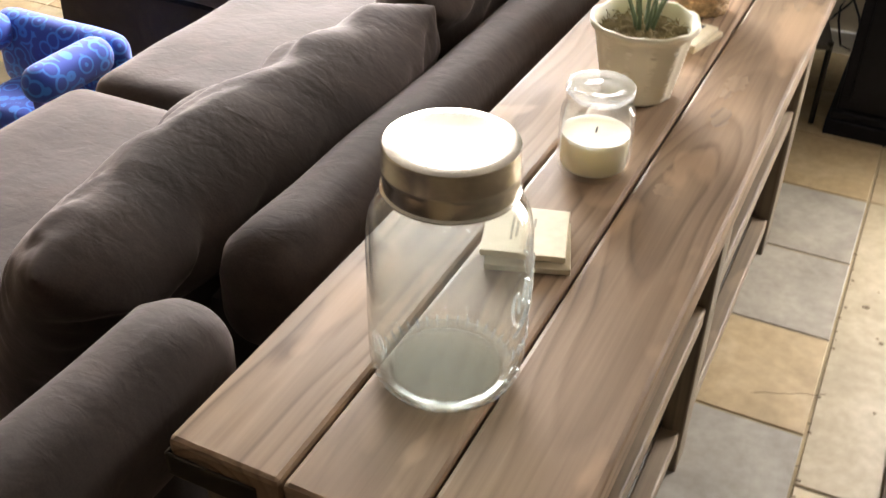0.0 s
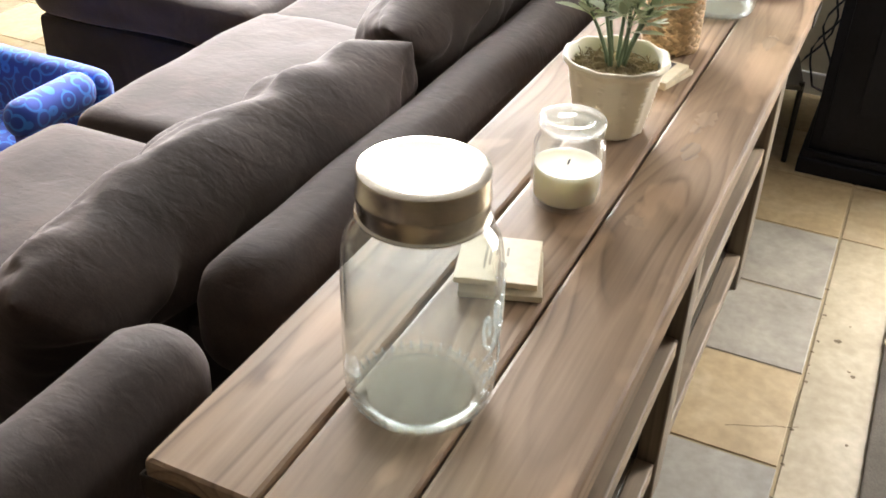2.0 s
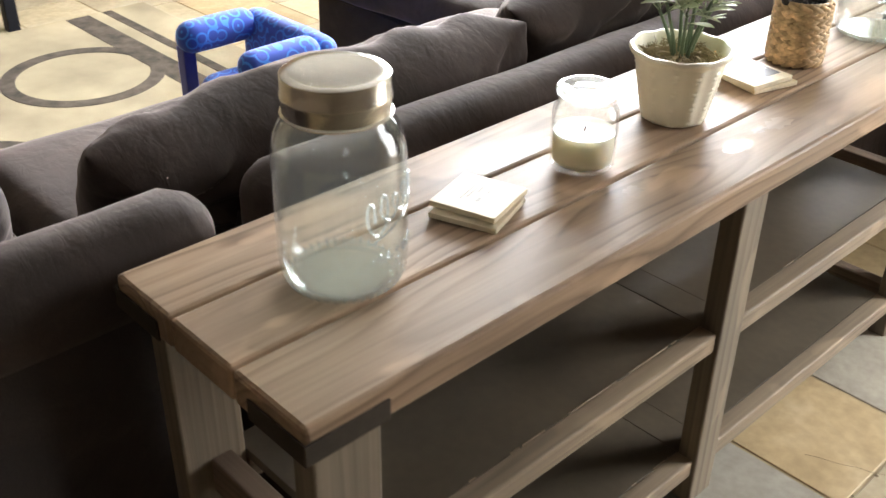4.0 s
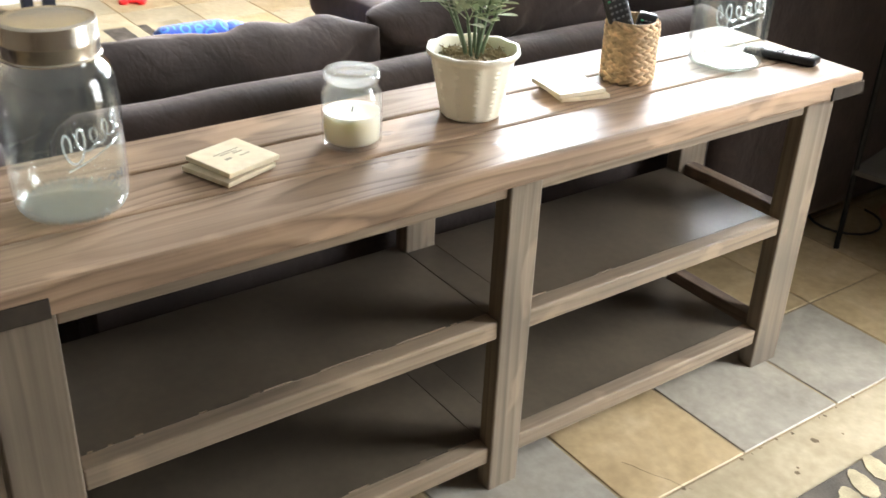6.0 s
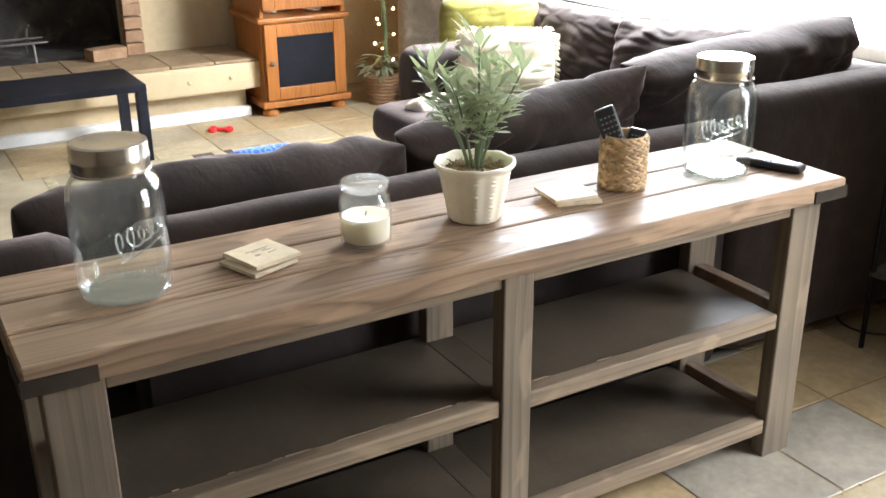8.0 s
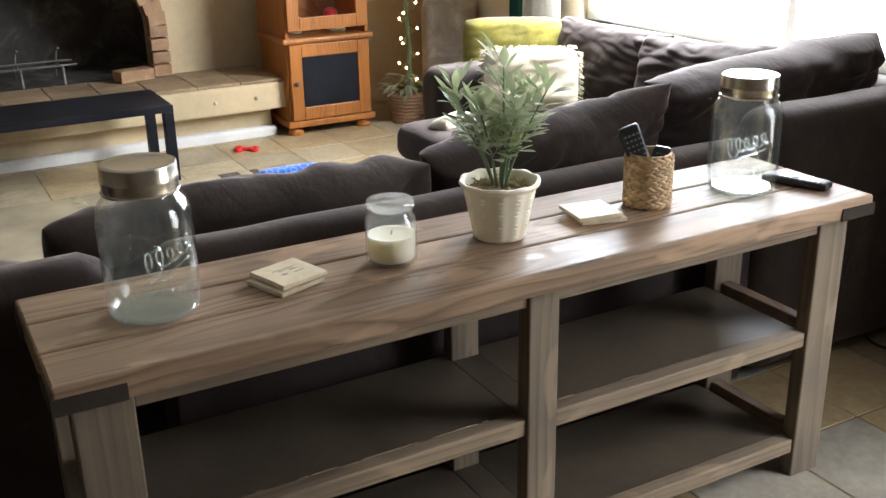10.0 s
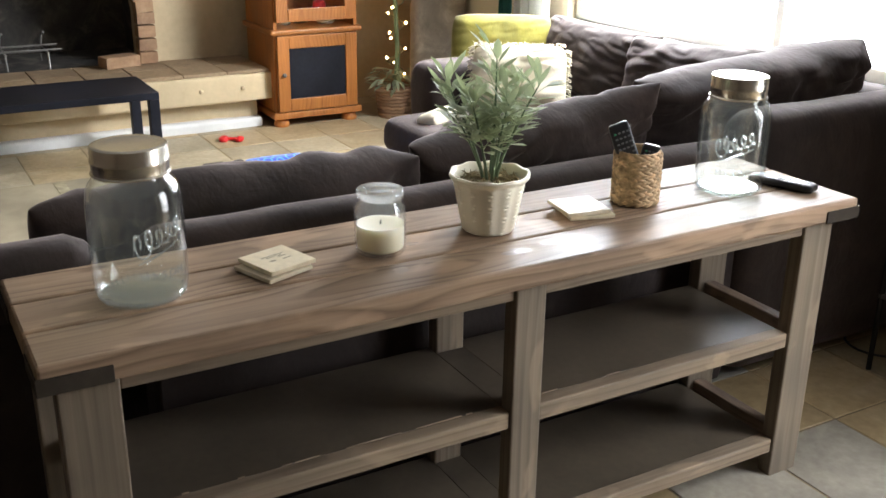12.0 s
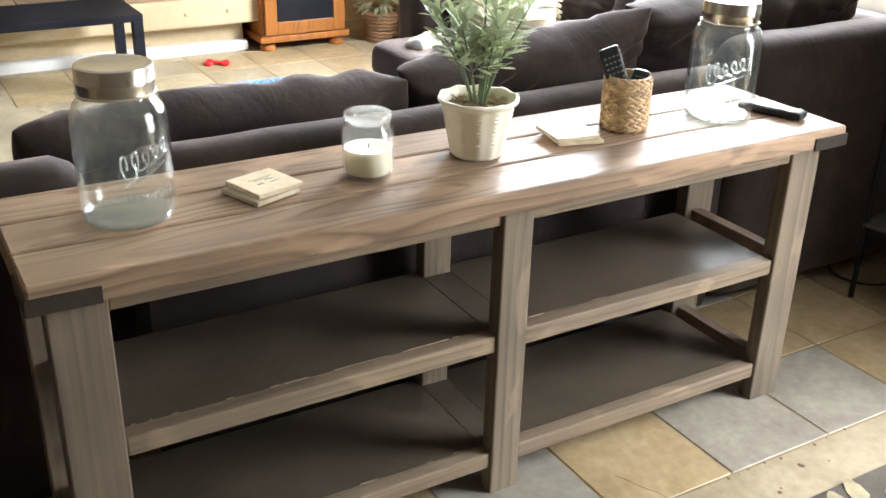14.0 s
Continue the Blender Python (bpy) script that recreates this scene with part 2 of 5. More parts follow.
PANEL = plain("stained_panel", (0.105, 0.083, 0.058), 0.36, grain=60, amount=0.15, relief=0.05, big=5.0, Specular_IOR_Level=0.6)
GAP_LIGHT = plain("gap_light", (0.36, 0.27, 0.185), 0.7, grain=90, amount=0.2)
CHIP = plain("chipped_stone", (0.17, 0.125, 0.07), 0.9, grain=200, amount=0.25)
BLACK_METAL = plain("black_metal", (0.02, 0.019, 0.018), 0.45, 0.6, amount=0.2)
STRAP = plain("dark_strap", (0.05, 0.039, 0.029), 0.6, 0.0, amount=0.2, Specular_IOR_Level=0.15)
SUEDE = fabric("brown_suede", (0.0335, 0.0212, 0.0168), sheen=0.28)
SUEDE_DARK = fabric("brown_suede_base", (0.032, 0.022, 0.019), sheen=0.05)
TILE_SAND = stone("sand_slate", (0.36, 0.265, 0.14), (0.45, 0.34, 0.19), (0.52, 0.415, 0.26))
TILE_GREY = stone("grey_slate", (0.26, 0.235, 0.195), (0.35, 0.32, 0.265), (0.44, 0.41, 0.34))
TILE_CREAM = stone("cream_slate", (0.37, 0.305, 0.195), (0.45, 0.375, 0.245), (0.52, 0.445, 0.31))
GROUT = plain("grout", (0.36, 0.28, 0.165), 0.9, amount=0.2)
PLASTER = plain("warm_plaster", (0.6, 0.475, 0.29), 0.85, grain=25, amount=0.1, relief=0.4, big=1.2)
WALLPAINT = plain("wall_paint", (0.66, 0.58, 0.42), 0.8, grain=80, amount=0.05, relief=0.15, big=0.6)
# colour of the unseen south and east walls, kept dark to cut bounced light
DIM_WALL = plain("dim_wall", (0.15, 0.112, 0.076), 0.85, grain=80, amount=0.06, relief=0.15, big=0.6)
# unseen ceiling, greyed so that less light bounces off it
DIM_CEILING = plain("dim_ceiling", (0.3, 0.28, 0.25), 0.9, grain=90, amount=0.04, relief=0.3, big=0.5)
WHITE_TRIM = plain("white_trim", (0.78, 0.77, 0.73), 0.5, amount=0.05, relief=0.05)
SILL_WOOD = plain("sill_paint", (0.52, 0.42, 0.30), 0.55, amount=0.1, relief=0.1)
LID_STEEL = plain("brushed_steel", (0.62, 0.58, 0.51), 0.27, 1.0, grain=200, amount=0.05, relief=0.04)


def thin_glass(name, tint, mirror=0.07, milk=0.03, blur=0.02, film="ShaderNodeBsdfTranslucent", haze_color=(0.93, 0.95, 0.93)):
    """Thin-walled clear glass: light passes, and the surface mirrors more the flatter one looks along it."""
    m, nt, p = mat(name)
    clear = nt.nodes.new("ShaderNodeBsdfTransparent")
    clear.inputs[0].default_value = (*tint, 1)
    shine = nt.nodes.new("ShaderNodeBsdfGlossy")
    shine.inputs["Roughness"].default_value = blur
    lw = nt.nodes.new("ShaderNodeLayerWeight")
    lw.inputs["Blend"].default_value = 0.5
    pw = node(nt, "ShaderNodeMath", operation="POWER")
    pw.inputs[1].default_value = 4.2
    nt.links.new(lw.outputs["Facing"], pw.inputs[0])
    fac = node(nt, "ShaderNodeMath", operation="MULTIPLY_ADD")
    fac.inputs[1].default_value, fac.inputs[2].default_value = 0.85, mirror
    nt.links.new(pw.outputs[0], fac.inputs[0])
    one = nt.nodes.new("ShaderNodeMixShader")
    nt.links.new(fac.outputs[0], one.inputs[0])
    nt.links.new(clear.outputs[0], one.inputs[1])
    nt.links.new(shine.outputs[0], one.inputs[2])
    # pale haze; in the jar bases it stands for light the glass gathers
    haze = nt.nodes.new(film)
    haze.inputs[0].default_value = (*haze_color, 1)
    two = nt.nodes.new("ShaderNodeMixShader")
    two.inputs[0].default_value = milk
    nt.links.new(one.outputs[0], two.inputs[1])
    nt.links.new(haze.outputs[0], two.inputs[2])
    nt.links.new(two.outputs[0], nt.nodes["Material Output"].inputs["Surface"])
    return m


JAR_GLASS = thin_glass("jar_glass", (0.97, 0.985, 0.975), 0.05, 0.005)
# both bases are paled by a diffuse film in place of refracted light
BASE_GLASS = thin_glass("base_glass", (0.985, 0.99, 0.975), 0.1, 0.1, 0.05, "ShaderNodeBsdfDiffuse")
FLOOR_GLASS = thin_glass("floor_glass", (0.97, 0.98, 0.95), 0.06, 0.17, 0.06, "ShaderNodeBsdfDiffuse", (1.0, 0.93, 0.80))
EMBOSS_GLASS = thin_glass("embossed_glass", (0.93, 0.96, 0.95), 0.3, 0.14, 0.08)
CANDLE_GLASS = thin_glass("candle_glass", (0.985, 0.985, 0.98), 0.05, 0.015, 0.03)
LID_GLASS = thin_glass("lid_glass", (0.97, 0.97, 0.97), 0.12, 0.2, 0.08)
WAX = plain("cream_wax", (0.95, 0.9, 0.72), 0.4, amount=0.01, relief=0.02, Subsurface_Weight=0.6, Subsurface_Scale=0.02, Subsurface_Radius=(1.0, 0.93, 0.8))
CERAMIC = plain("cream_ceramic", (0.88, 0.82, 0.65), 0.45, grain=40, amount=0.05, relief=0.2)
COASTER = stone("travertine", (0.66, 0.56, 0.38), (0.74, 0.64, 0.45), (0.8, 0.71, 0.53), 0.55)
INK = plain("ink", (0.05, 0.045, 0.04), 0.5, amount=0.2)
FADED = plain("faded_ink", (0.34, 0.29, 0.2), 0.6, amount=0.2)


def leafy(name, color):
    """A thin leaf that lets some daylight through."""
    m = plain(name, color, 0.55, grain=30, amount=0.2, relief=0.1, big=14.0)
    nt = m.node_tree
    thin = nt.nodes.new("ShaderNodeBsdfTranslucent")
    thin.inputs[0].default_value = (color[0] * 1.05, color[1] * 1.1, color[2] * 0.8, 1)
    mix = nt.nodes.new("ShaderNodeMixShader")
    mix.inputs[0].default_value = 0.4
    nt.links.new(nt.nodes["Principled BSDF"].outputs[0], mix.inputs[1])
    nt.links.new(thin.outputs[0], mix.inputs[2])
    nt.links.new(mix.outputs[0], nt.nodes["Material Output"].inputs["Surface"])
    return m


LEAF = leafy("sage_leaf", (0.39, 0.43, 0.30))
STEM = plain("green_stem", (0.14, 0.19, 0.1), 0.6, amount=0.2)
MOSS = plain("dry_moss", (0.36, 0.28, 0.15), 0.95, amount=0.35)
WICKER = plain("seagrass", (0.68, 0.48, 0.27), 0.7, grain=150, amount=0.25, relief=0.3, big=30.0)
PLASTIC = plain("black_plastic", (0.018, 0.018, 0.02), 0.35, amount=0.15, relief=0.03)
BUTTON = plain("rubber_button", (0.16, 0.16, 0.165), 0.6, amount=0.1)
BUTTON_GREEN = plain("green_button", (0.05, 0.35, 0.16), 0.6, amount=0.1)
OAK = wood("honey_oak", (0.30, 0.105, 0.022), (0.40, 0.150, 0.032), (0.46, 0.185, 0.045), axis=2, rough=0.4, knots=False, rings=60.0)
BLACK_CABINET = plain("black_paint", (0.012, 0.0125, 0.018), 0.5, amount=0.2, relief=0.05, Specular_IOR_Level=0.18)
BRICK = stone("fire_brick", (0.27, 0.155, 0.085), (0.37, 0.225, 0.125), (0.46, 0.31, 0.19), 0.8)
PAVER = stone("hearth_paver", (0.24, 0.165, 0.095), (0.32, 0.225, 0.13), (0.40, 0.29, 0.175), 0.7)
SOOT = stone("soot_brick", (0.02, 0.018, 0.017), (0.05, 0.044, 0.038), (0.15, 0.13, 0.105), 0.95)
IRON = plain("grate_iron", (0.2, 0.185, 0.165), 0.5, 0.6, amount=0.2)
BALL = plain("pink_rubber", (0.42, 0.2, 0.14), 0.6, amount=0.15)
RED = plain("red_plastic", (0.7, 0.02, 0.02), 0.35, amount=0.05)
RUG_DARK = plain("taupe_pile", (0.13, 0.11, 0.085), 0.95, grain=250, amount=0.25, relief=0.6, big=6.0)
RUG_CREAM = plain("cream_pile", (0.44, 0.37, 0.23), 0.95, grain=250, amount=0.16, relief=0.6, big=20.0)
RUG_BEIGE = plain("beige_pile", (0.4, 0.33, 0.215), 0.95, grain=250, amount=0.14, relief=0.6)
RUG_BROWN = plain("brown_pile", (0.1, 0.078, 0.058), 0.95, grain=250, amount=0.25, relief=0.6, big=20.0)
OLIVE = fabric("olive_velvet", (0.25, 0.22, 0.04), sheen=0.4)
CREAM_CLOTH = plain("cream_cotton", (0.74, 0.66, 0.48), 0.95, grain=120, amount=0.1, relief=0.5)


def scroll_print(name, ground, figure):
    """Cloth printed with pale rings and curls."""
    m, nt, p = mat(name)
    v = coords(nt)
    vo = node(nt, "ShaderNodeTexVoronoi", Scale=24.0)
    wob = node(nt, "ShaderNodeTexNoise", Scale=30.0, Detail=2.0)
    nt.links.new(v, vo.inputs["Vector"])
    nt.links.new(v, wob.inputs["Vector"])
    mul = node(nt, "ShaderNodeMath", operation="MULTIPLY_ADD")
    mul.inputs[1].default_value = 16.0
    nt.links.new(vo.outputs["Distance"], mul.inputs[0])
    nt.links.new(wob.outputs[0], mul.inputs[2])
    sn = node(nt, "ShaderNodeMath", operation="SINE")
    nt.links.new(mul.outputs[0], sn.inputs[0])
    r = ramp(nt, [(0.35, ground), (0.7, figure)])
    nt.links.new(sn.outputs[0], r.inputs[0])
    nt.links.new(r.outputs[0], p.inputs["Base Color"])
    p.inputs["Roughness"].default_value = 0.85
    p.inputs["Sheen Weight"].default_value = 0.3
    bump(nt, p, wob.outputs[0], 0.2, 0.002)
    return m


BLUE = scroll_print("blue_scroll_cloth", (0.015, 0.06, 0.4), (0.03, 0.2, 0.7))
PURPLE = plain("blue_frame", (0.03, 0.035, 0.25), 0.5, amount=0.1)
CURTAIN = plain("white_curtain", (0.75, 0.74, 0.7), 0.9, amount=0.05)
TEAL = plain("teal_cloth", (0.02, 0.12, 0.1), 0.8)
GREY_CLOTH = fabric("grey_cloth", (0.3, 0.24, 0.18), sheen=0.3)
BULB = glow("warm_bulb", (1.0, 0.62, 0.25), 25.0)
DAYLIGHT = glow("daylight", (0.96, 0.98, 1.0), 6.5)
PANE = glass("window_glass", (1, 1, 1))


# ---- building helpers ----
def finish(ob, smooth):
    if smooth:
        ob.data.shade_smooth()
        ob.data.set_sharp_from_angle(angle=radians(42))
    return ob


def part(name, bm, material, parent=None, label="", smooth=False, at=(0, 0, 0), turn=0.0):
    """Links a bmesh as one mesh object, under a thing or a part."""
    me = bpy.data.meshes.new(name)
    bmesh.ops.recalc_face_normals(bm, faces=bm.faces)
    bm.to_mesh(me)
    bm.free()
    me.materials.append(material)
    ob = new(name, me)
    ob.parent = parent
    ob.location, ob.rotation_euler = at, (0, 0, radians(turn))
    if label:
        tagged(ob, label)
    return finish(ob, smooth)


def thing(name, label, category, at=(0, 0, 0), turn=0.0, group="", kind=""):
    ob = new(name)
    ob.empty_display_size = 0.05
    ob.location, ob.rotation_euler = at, (0, 0, radians(turn))
    return tagged(ob, label, category, group, kind)


def structure(ob, label, category):
    return tagged(ob, label, category, "", "structure")


def box(x0, x1, y0, y1, z0, z1, bevel=0.0, seg=2, bm=None):
    one = bmesh.new()
    bmesh.ops.create_cube(one, size=1.0)
    for v in one.verts:
        v.co = Vector(((x0 + x1) / 2 + v.co.x * (x1 - x0), (y0 + y1) / 2 + v.co.y * (y1 - y0), (z0 + z1) / 2 + v.co.z * (z1 - z0)))
    if bevel:
        bmesh.ops.bevel(one, geom=list(one.edges), offset=bevel, segments=seg, affect="EDGES", profile=0.5)
    return join(bm, one)


def join(bm, one):
    if bm is None:
        return one
    me = bpy.data.meshes.new("tmp")
    one.to_mesh(me)
    one.free()
    bm.from_mesh(me)
    bpy.data.meshes.remove(me)
    return bm


def lathe(profile, n=48, bm=None, wobble=None, at=(0, 0, 0)):
    """Turns (r, z) pairs round the z axis; r 0 closes the end."""
    one = bmesh.new()
    rings = []
    for r, z in profile:
        if r <= 1e-6:
            rings.append([one.verts.new((at[0], at[1], at[2] + z))])
            continue
        ring = []
        for i in range(n):
            a = 2 * math.pi * i / n
            k, dz = wobble(a, z) if wobble else (1.0, 0.0)
            ring.append(one.verts.new((at[0] + r * k * math.cos(a), at[1] + r * k * math.sin(a), at[2] + z + dz)))
        rings.append(ring)
    for p, q in zip(rings, rings[1:]):
        for i in range(n):
            j = (i + 1) % n
            if len(p) == 1 and len(q) == 1:
                continue
            if len(p) == 1:
                one.faces.new((p[0], q[j], q[i]))
            elif len(q) == 1:
                one.faces.new((p[i], p[j], q[0]))
            else:
                one.faces.new((p[i], p[j], q[j], q[i]))
    return join(bm, one)


def tube(points, radius, n=8, bm=None, taper=1.0):
    """A round bar along points."""
    one = bmesh.new()
    pts = [Vector(p) for p in points]
    rings = []
    for i, p in enumerate(pts):
        d = (pts[min(i + 1, len(pts) - 1)] - pts[max(i - 1, 0)]).normalized()
        side = d.cross(Vector((0, 0, 1)) if abs(d.z) < 0.9 else Vector((1, 0, 0))).normalized()
        up = side.cross(d)
        r = radius * (1 + (taper - 1) * i / (len(pts) - 1))
        rings.append([one.verts.new(p + r * (math.cos(2 * math.pi * k / n) * side + math.sin(2 * math.pi * k / n) * up)) for k in range(n)])
    for a, b in zip(rings, rings[1:]):
        for k in range(n):
            one.faces.new((a[k], a[(k + 1) % n], b[(k + 1) % n], b[k]))
    one.faces.new(rings[0][::-1])
    one.faces.new(rings[-1])
    return join(bm, one)


def soft_box(x0, x1, y0, y1, z0, z1, r=0.06, n=14, rough=0.006, scale=5.0, sag=0.0, seed=0):
    """An upholstered block: rounded edges, slightly uneven faces, a crown on top."""
    bm = bmesh.new()
    bmesh.ops.create_cube(bm, size=2.0)
    bmesh.ops.subdivide_edges(bm, edges=list(bm.edges), cuts=n, use_grid_fill=True)
    half = Vector(((x1 - x0) / 2, (y1 - y0) / 2, (z1 - z0) / 2))
    mid = Vector(((x0 + x1) / 2, (y0 + y1) / 2, (z0 + z1) / 2))
    r = min(r, *half)
    for v in bm.verts:
        # rows gather near the edges, where the rounding is
        p = Vector([math.copysign(abs(c) ** 0.8, c) * h for c, h in zip(v.co, half)])
        inner = Vector([max(-(h - r), min(h - r, c)) for c, h in zip(p, half)])
        d = p - inner
        q = inner + (d.normalized() * r if d.length > 1e-9 else d)
        if sag and v.co.z > 0:
            q.z += sag * (1 - v.co.x**2) * (1 - v.co.y**2)
        w = q + mid
        q += (d.normalized() if d.length > 1e-9 else Vector((0, 0, 1))) * rough * noise.noise(w * scale + Vector((seed, seed * 2, 0)))
        v.co = q + mid
    return bm


def cushion(width, height, thick, n=84, ears=0.02, wrinkle=0.008, slump=0.0, seed=0, soft=0.09):
    """A stuffed cushion, in its own frame: width along y, height along z, thickness along x, resting on z 0."""
    bm = bmesh.new()
    sheets = []
    for side in (1, -1):
        rows = []
        for i in range(n + 1):
            row = []
            for j in range(n + 1):
                s, t = 2 * i / n - 1, 2 * j / n - 1
                s, t = math.sin(s * math.pi / 2), math.sin(t * math.pi / 2)
                edge = max(0.0, (1 - abs(s) ** 3.6)) ** 0.45 * max(0.0, (1 - abs(t) ** 3.6)) ** 0.45
                y = width / 2 * s * (1 - ears * (1 - t * t)) * (1 - soft * t**4)
                z = height / 2 * t * (1 - ears * (1 - s * s)) * (1 - soft * s**4)
                x = side * thick / 2 * edge
                q = Vector((y * 7, z * 7, side * 3 + seed * 11.3))
                fold = noise.noise(q) * wrinkle * 1.2 + abs(noise.noise(Vector((y * 5 + z * 11, z * 22 - y * 6, seed * 7.7 + side)))) * wrinkle * 1.3
                # short puckers gathered along the upper seam
                crest = max(0.0, t) ** 1.5
                fold += (0.5 - abs(noise.noise(Vector((y * 34 + z * 9, z * 26, seed * 5.1 + side * 2))))) * wrinkle * 0.32 * crest
                fold += (0.35 - abs(noise.noise(Vector((y * 9 - z * 16, z * 13 + y * 5, seed * 3.3 + side))))) * wrinkle * 0.5
                x += side * fold * min(1.0, edge * 2.5)
                x += slump * (z / height) ** 2
                z += height / 2 + noise.noise(Vector((y * 4, seed * 3.1, 1))) * wrinkle * 0.5
                border = i in (0, n) or j in (0, n)
                if border and side == -1:
                    row.append(sheets[0][i][j])
                else:
                    row.append(bm.verts.new((x, y, z)))
            rows.append(row)
        sheets.append(rows)
    for k, rows in enumerate(sheets):
        for i in range(n):
            for j in range(n):
                f = (rows[i][j], rows[i + 1][j], rows[i + 1][j + 1], rows[i][j + 1])
                bm.faces.new(f if k == 0 else f[::-1])
    return bm


def leaf_blade(bm, base, direction, up, length, width, bend=0.15):
    """One lens-shaped leaf with a fold down its middle."""
    d = direction.normalized()
    side = d.cross(up).normalized()
    nrm = side.cross(d).normalized()
    steps = 5
    left, mid, right = [], [], []
    for i in range(steps + 1):
        t = i / steps
        w = width * math.sin(math.pi * min(1, t * 0.93 + 0.05)) ** 0.8 * 0.5
        c = base + d * length * t - nrm * bend * length * t * t
        mid.append(bm.verts.new(c - nrm * w * 0.25))
        left.append(bm.verts.new(c + side * w))
        right.append(bm.verts.new(c - side * w))
    for i in range(steps):
        bm.faces.new((mid[i], mid[i + 1], left[i + 1], left[i]))
        bm.faces.new((mid[i], right[i], right[i + 1], mid[i + 1]))


# ---- room ----
R = ROOM
T = 0.16


PATIO = (0.70, 1.74, 0.02, 2.08)


def wall_with_opening(name, along, place, thick, lo, hi, top, opening, material, label):
    """A wall along x or y with one rectangular opening (a, b, sill, head)."""
    a, b, sill, head = opening
    bm = None
    for p, q, z0, z1 in ((lo, a, 0, top), (b, hi, 0, top), (a, b, 0, sill), (a, b, head, top)):
        if q - p < 1e-4 or z1 - z0 < 1e-4:
            continue
        lo_t, hi_t = sorted((place, place + thick))
        bm = box(p, q, lo_t, hi_t, z0, z1, bm=bm) if along == "x" else box(lo_t, hi_t, p, q, z0, z1, bm=bm)
    return structure(part(name, bm, material), label, "wall")


WIN = (-2.75, -0.78, 0.70, 2.05)
wall_with_opening("wall_north", "x", R["y1"], T, R["x0"] - T, 0.2, R["top"], WIN, WALLPAINT, "warm cream painted wall with a wide window")
wall_with_opening("wall_north_2", "x", R["y1"], T, 0.2, R["x1"] + T, R["top"], PATIO, WALLPAINT, "cream painted wall with a patio door opening")
structure(part("wall_south", box(R["x0"] - T, R["x1"] + T, R["y0"] - T, R["y0"], 0, R["top"]), DIM_WALL), "plain unseen wall, dark tan to cut bounced light", "wall")
structure(part("wall_east", box(R["x1"], R["x1"] + T, R["y0"], R["y1"], 0, R["top"]), DIM_WALL), "plain unseen wall, dark tan to cut bounced light", "wall")
structure(part("ceiling", box(R["x0"] - T, R["x1"] + T, R["y0"] - T, R["y1"] + T, R["top"], R["top"] + 0.1), DIM_CEILING), "plain unseen ceiling, greyed to lower bounced light", "ceiling")
structure(part("baseboard", box(-0.42, 0.64, R["y1"] - 0.014, R["y1"] - 0.001, 0, 0.09, 0.004), WHITE_TRIM), "white painted baseboard along the wall", "baseboard")

# window with sill, frame, mullions and panes
win = structure(thing("window_1", "x", "window", (0, R["y1"], 0)), "wide white-framed window above the sofa, bright daylight behind", "window")
a, b, s0, h0 = WIN
part("window_sill", box(a - 0.06, b + 0.06, -0.10, 0.06, s0 - 0.035, s0, 0.006), SILL_WOOD, win, "tan painted wooden sill")
part("apron_trim", box(a - 0.04, b + 0.04, -0.03, -0.001, s0 - 0.13, s0 - 0.037, 0.005), SILL_WOOD, win)
part("window_frame", box(a, b, 0.05, 0.11, s0, s0 + 0.05, 0.004, bm=box(a, b, 0.05, 0.11, h0 - 0.05, h0, 0.004, bm=box(a, a + 0.05, 0.05, 0.11, s0 + 0.05, h0 - 0.05, 0.004, bm=box(b - 0.05, b, 0.05, 0.11, s0 + 0.05, h0 - 0.05, 0.004)))), WHITE_TRIM, win)
for x in (a + (b - a) / 3, a + 2 * (b - a) / 3):
    part("mullion", box(x - 0.02, x + 0.02, 0.055, 0.105, s0 + 0.05, h0 - 0.05, 0.004), WHITE_TRIM, win)
for k in range(3):
    w3 = (b - a) / 3
    pane = part("pane", box(a + k * w3 + (0.05 if k == 0 else 0.02), a + (k + 1) * w3 - (0.05 if k == 2 else 0.02), 0.078, 0.082, s0 + 0.05, h0 - 0.05), PANE, win)
    pane.visible_shadow = False

structure(part("backdrop", box(-6, 6, R["y1"] + 1.6, R["y1"] + 1.62, -0.5, 4.0), DAYLIGHT), "bright overcast daylight outside the window", "backdrop")
structure(part("ground", box(-60, 60, -60, 60, -0.16, -0.12), TILE_CREAM), "pale paving outside the house", "ground")

# patio door past the black cabinet
pd = structure(thing("door_2", "x", "door", (0, R["y1"], 0)), "white-framed glazed patio door past the black cabinet", "door")
a, b, s0, h0 = PATIO
part("door_frame", box(a, a + 0.06, 0.04, 0.1, s0, h0, 0.004, bm=box(b - 0.06, b, 0.04, 0.1, s0, h0, 0.004, bm=box((a + b) / 2 - 0.04, (a + b) / 2 + 0.04, 0.04, 0.1, s0, h0 - 0.071, 0.004, bm=box(a + 0.0601, b - 0.0601, 0.04, 0.1, h0 - 0.07, h0, 0.004)))), WHITE_TRIM, pd)

# ---- fireplace wall ----
FX = R["x0"]
ARCH_Y, ARCH_R, ARCH_Z = 0.35, 0.86, 0.34


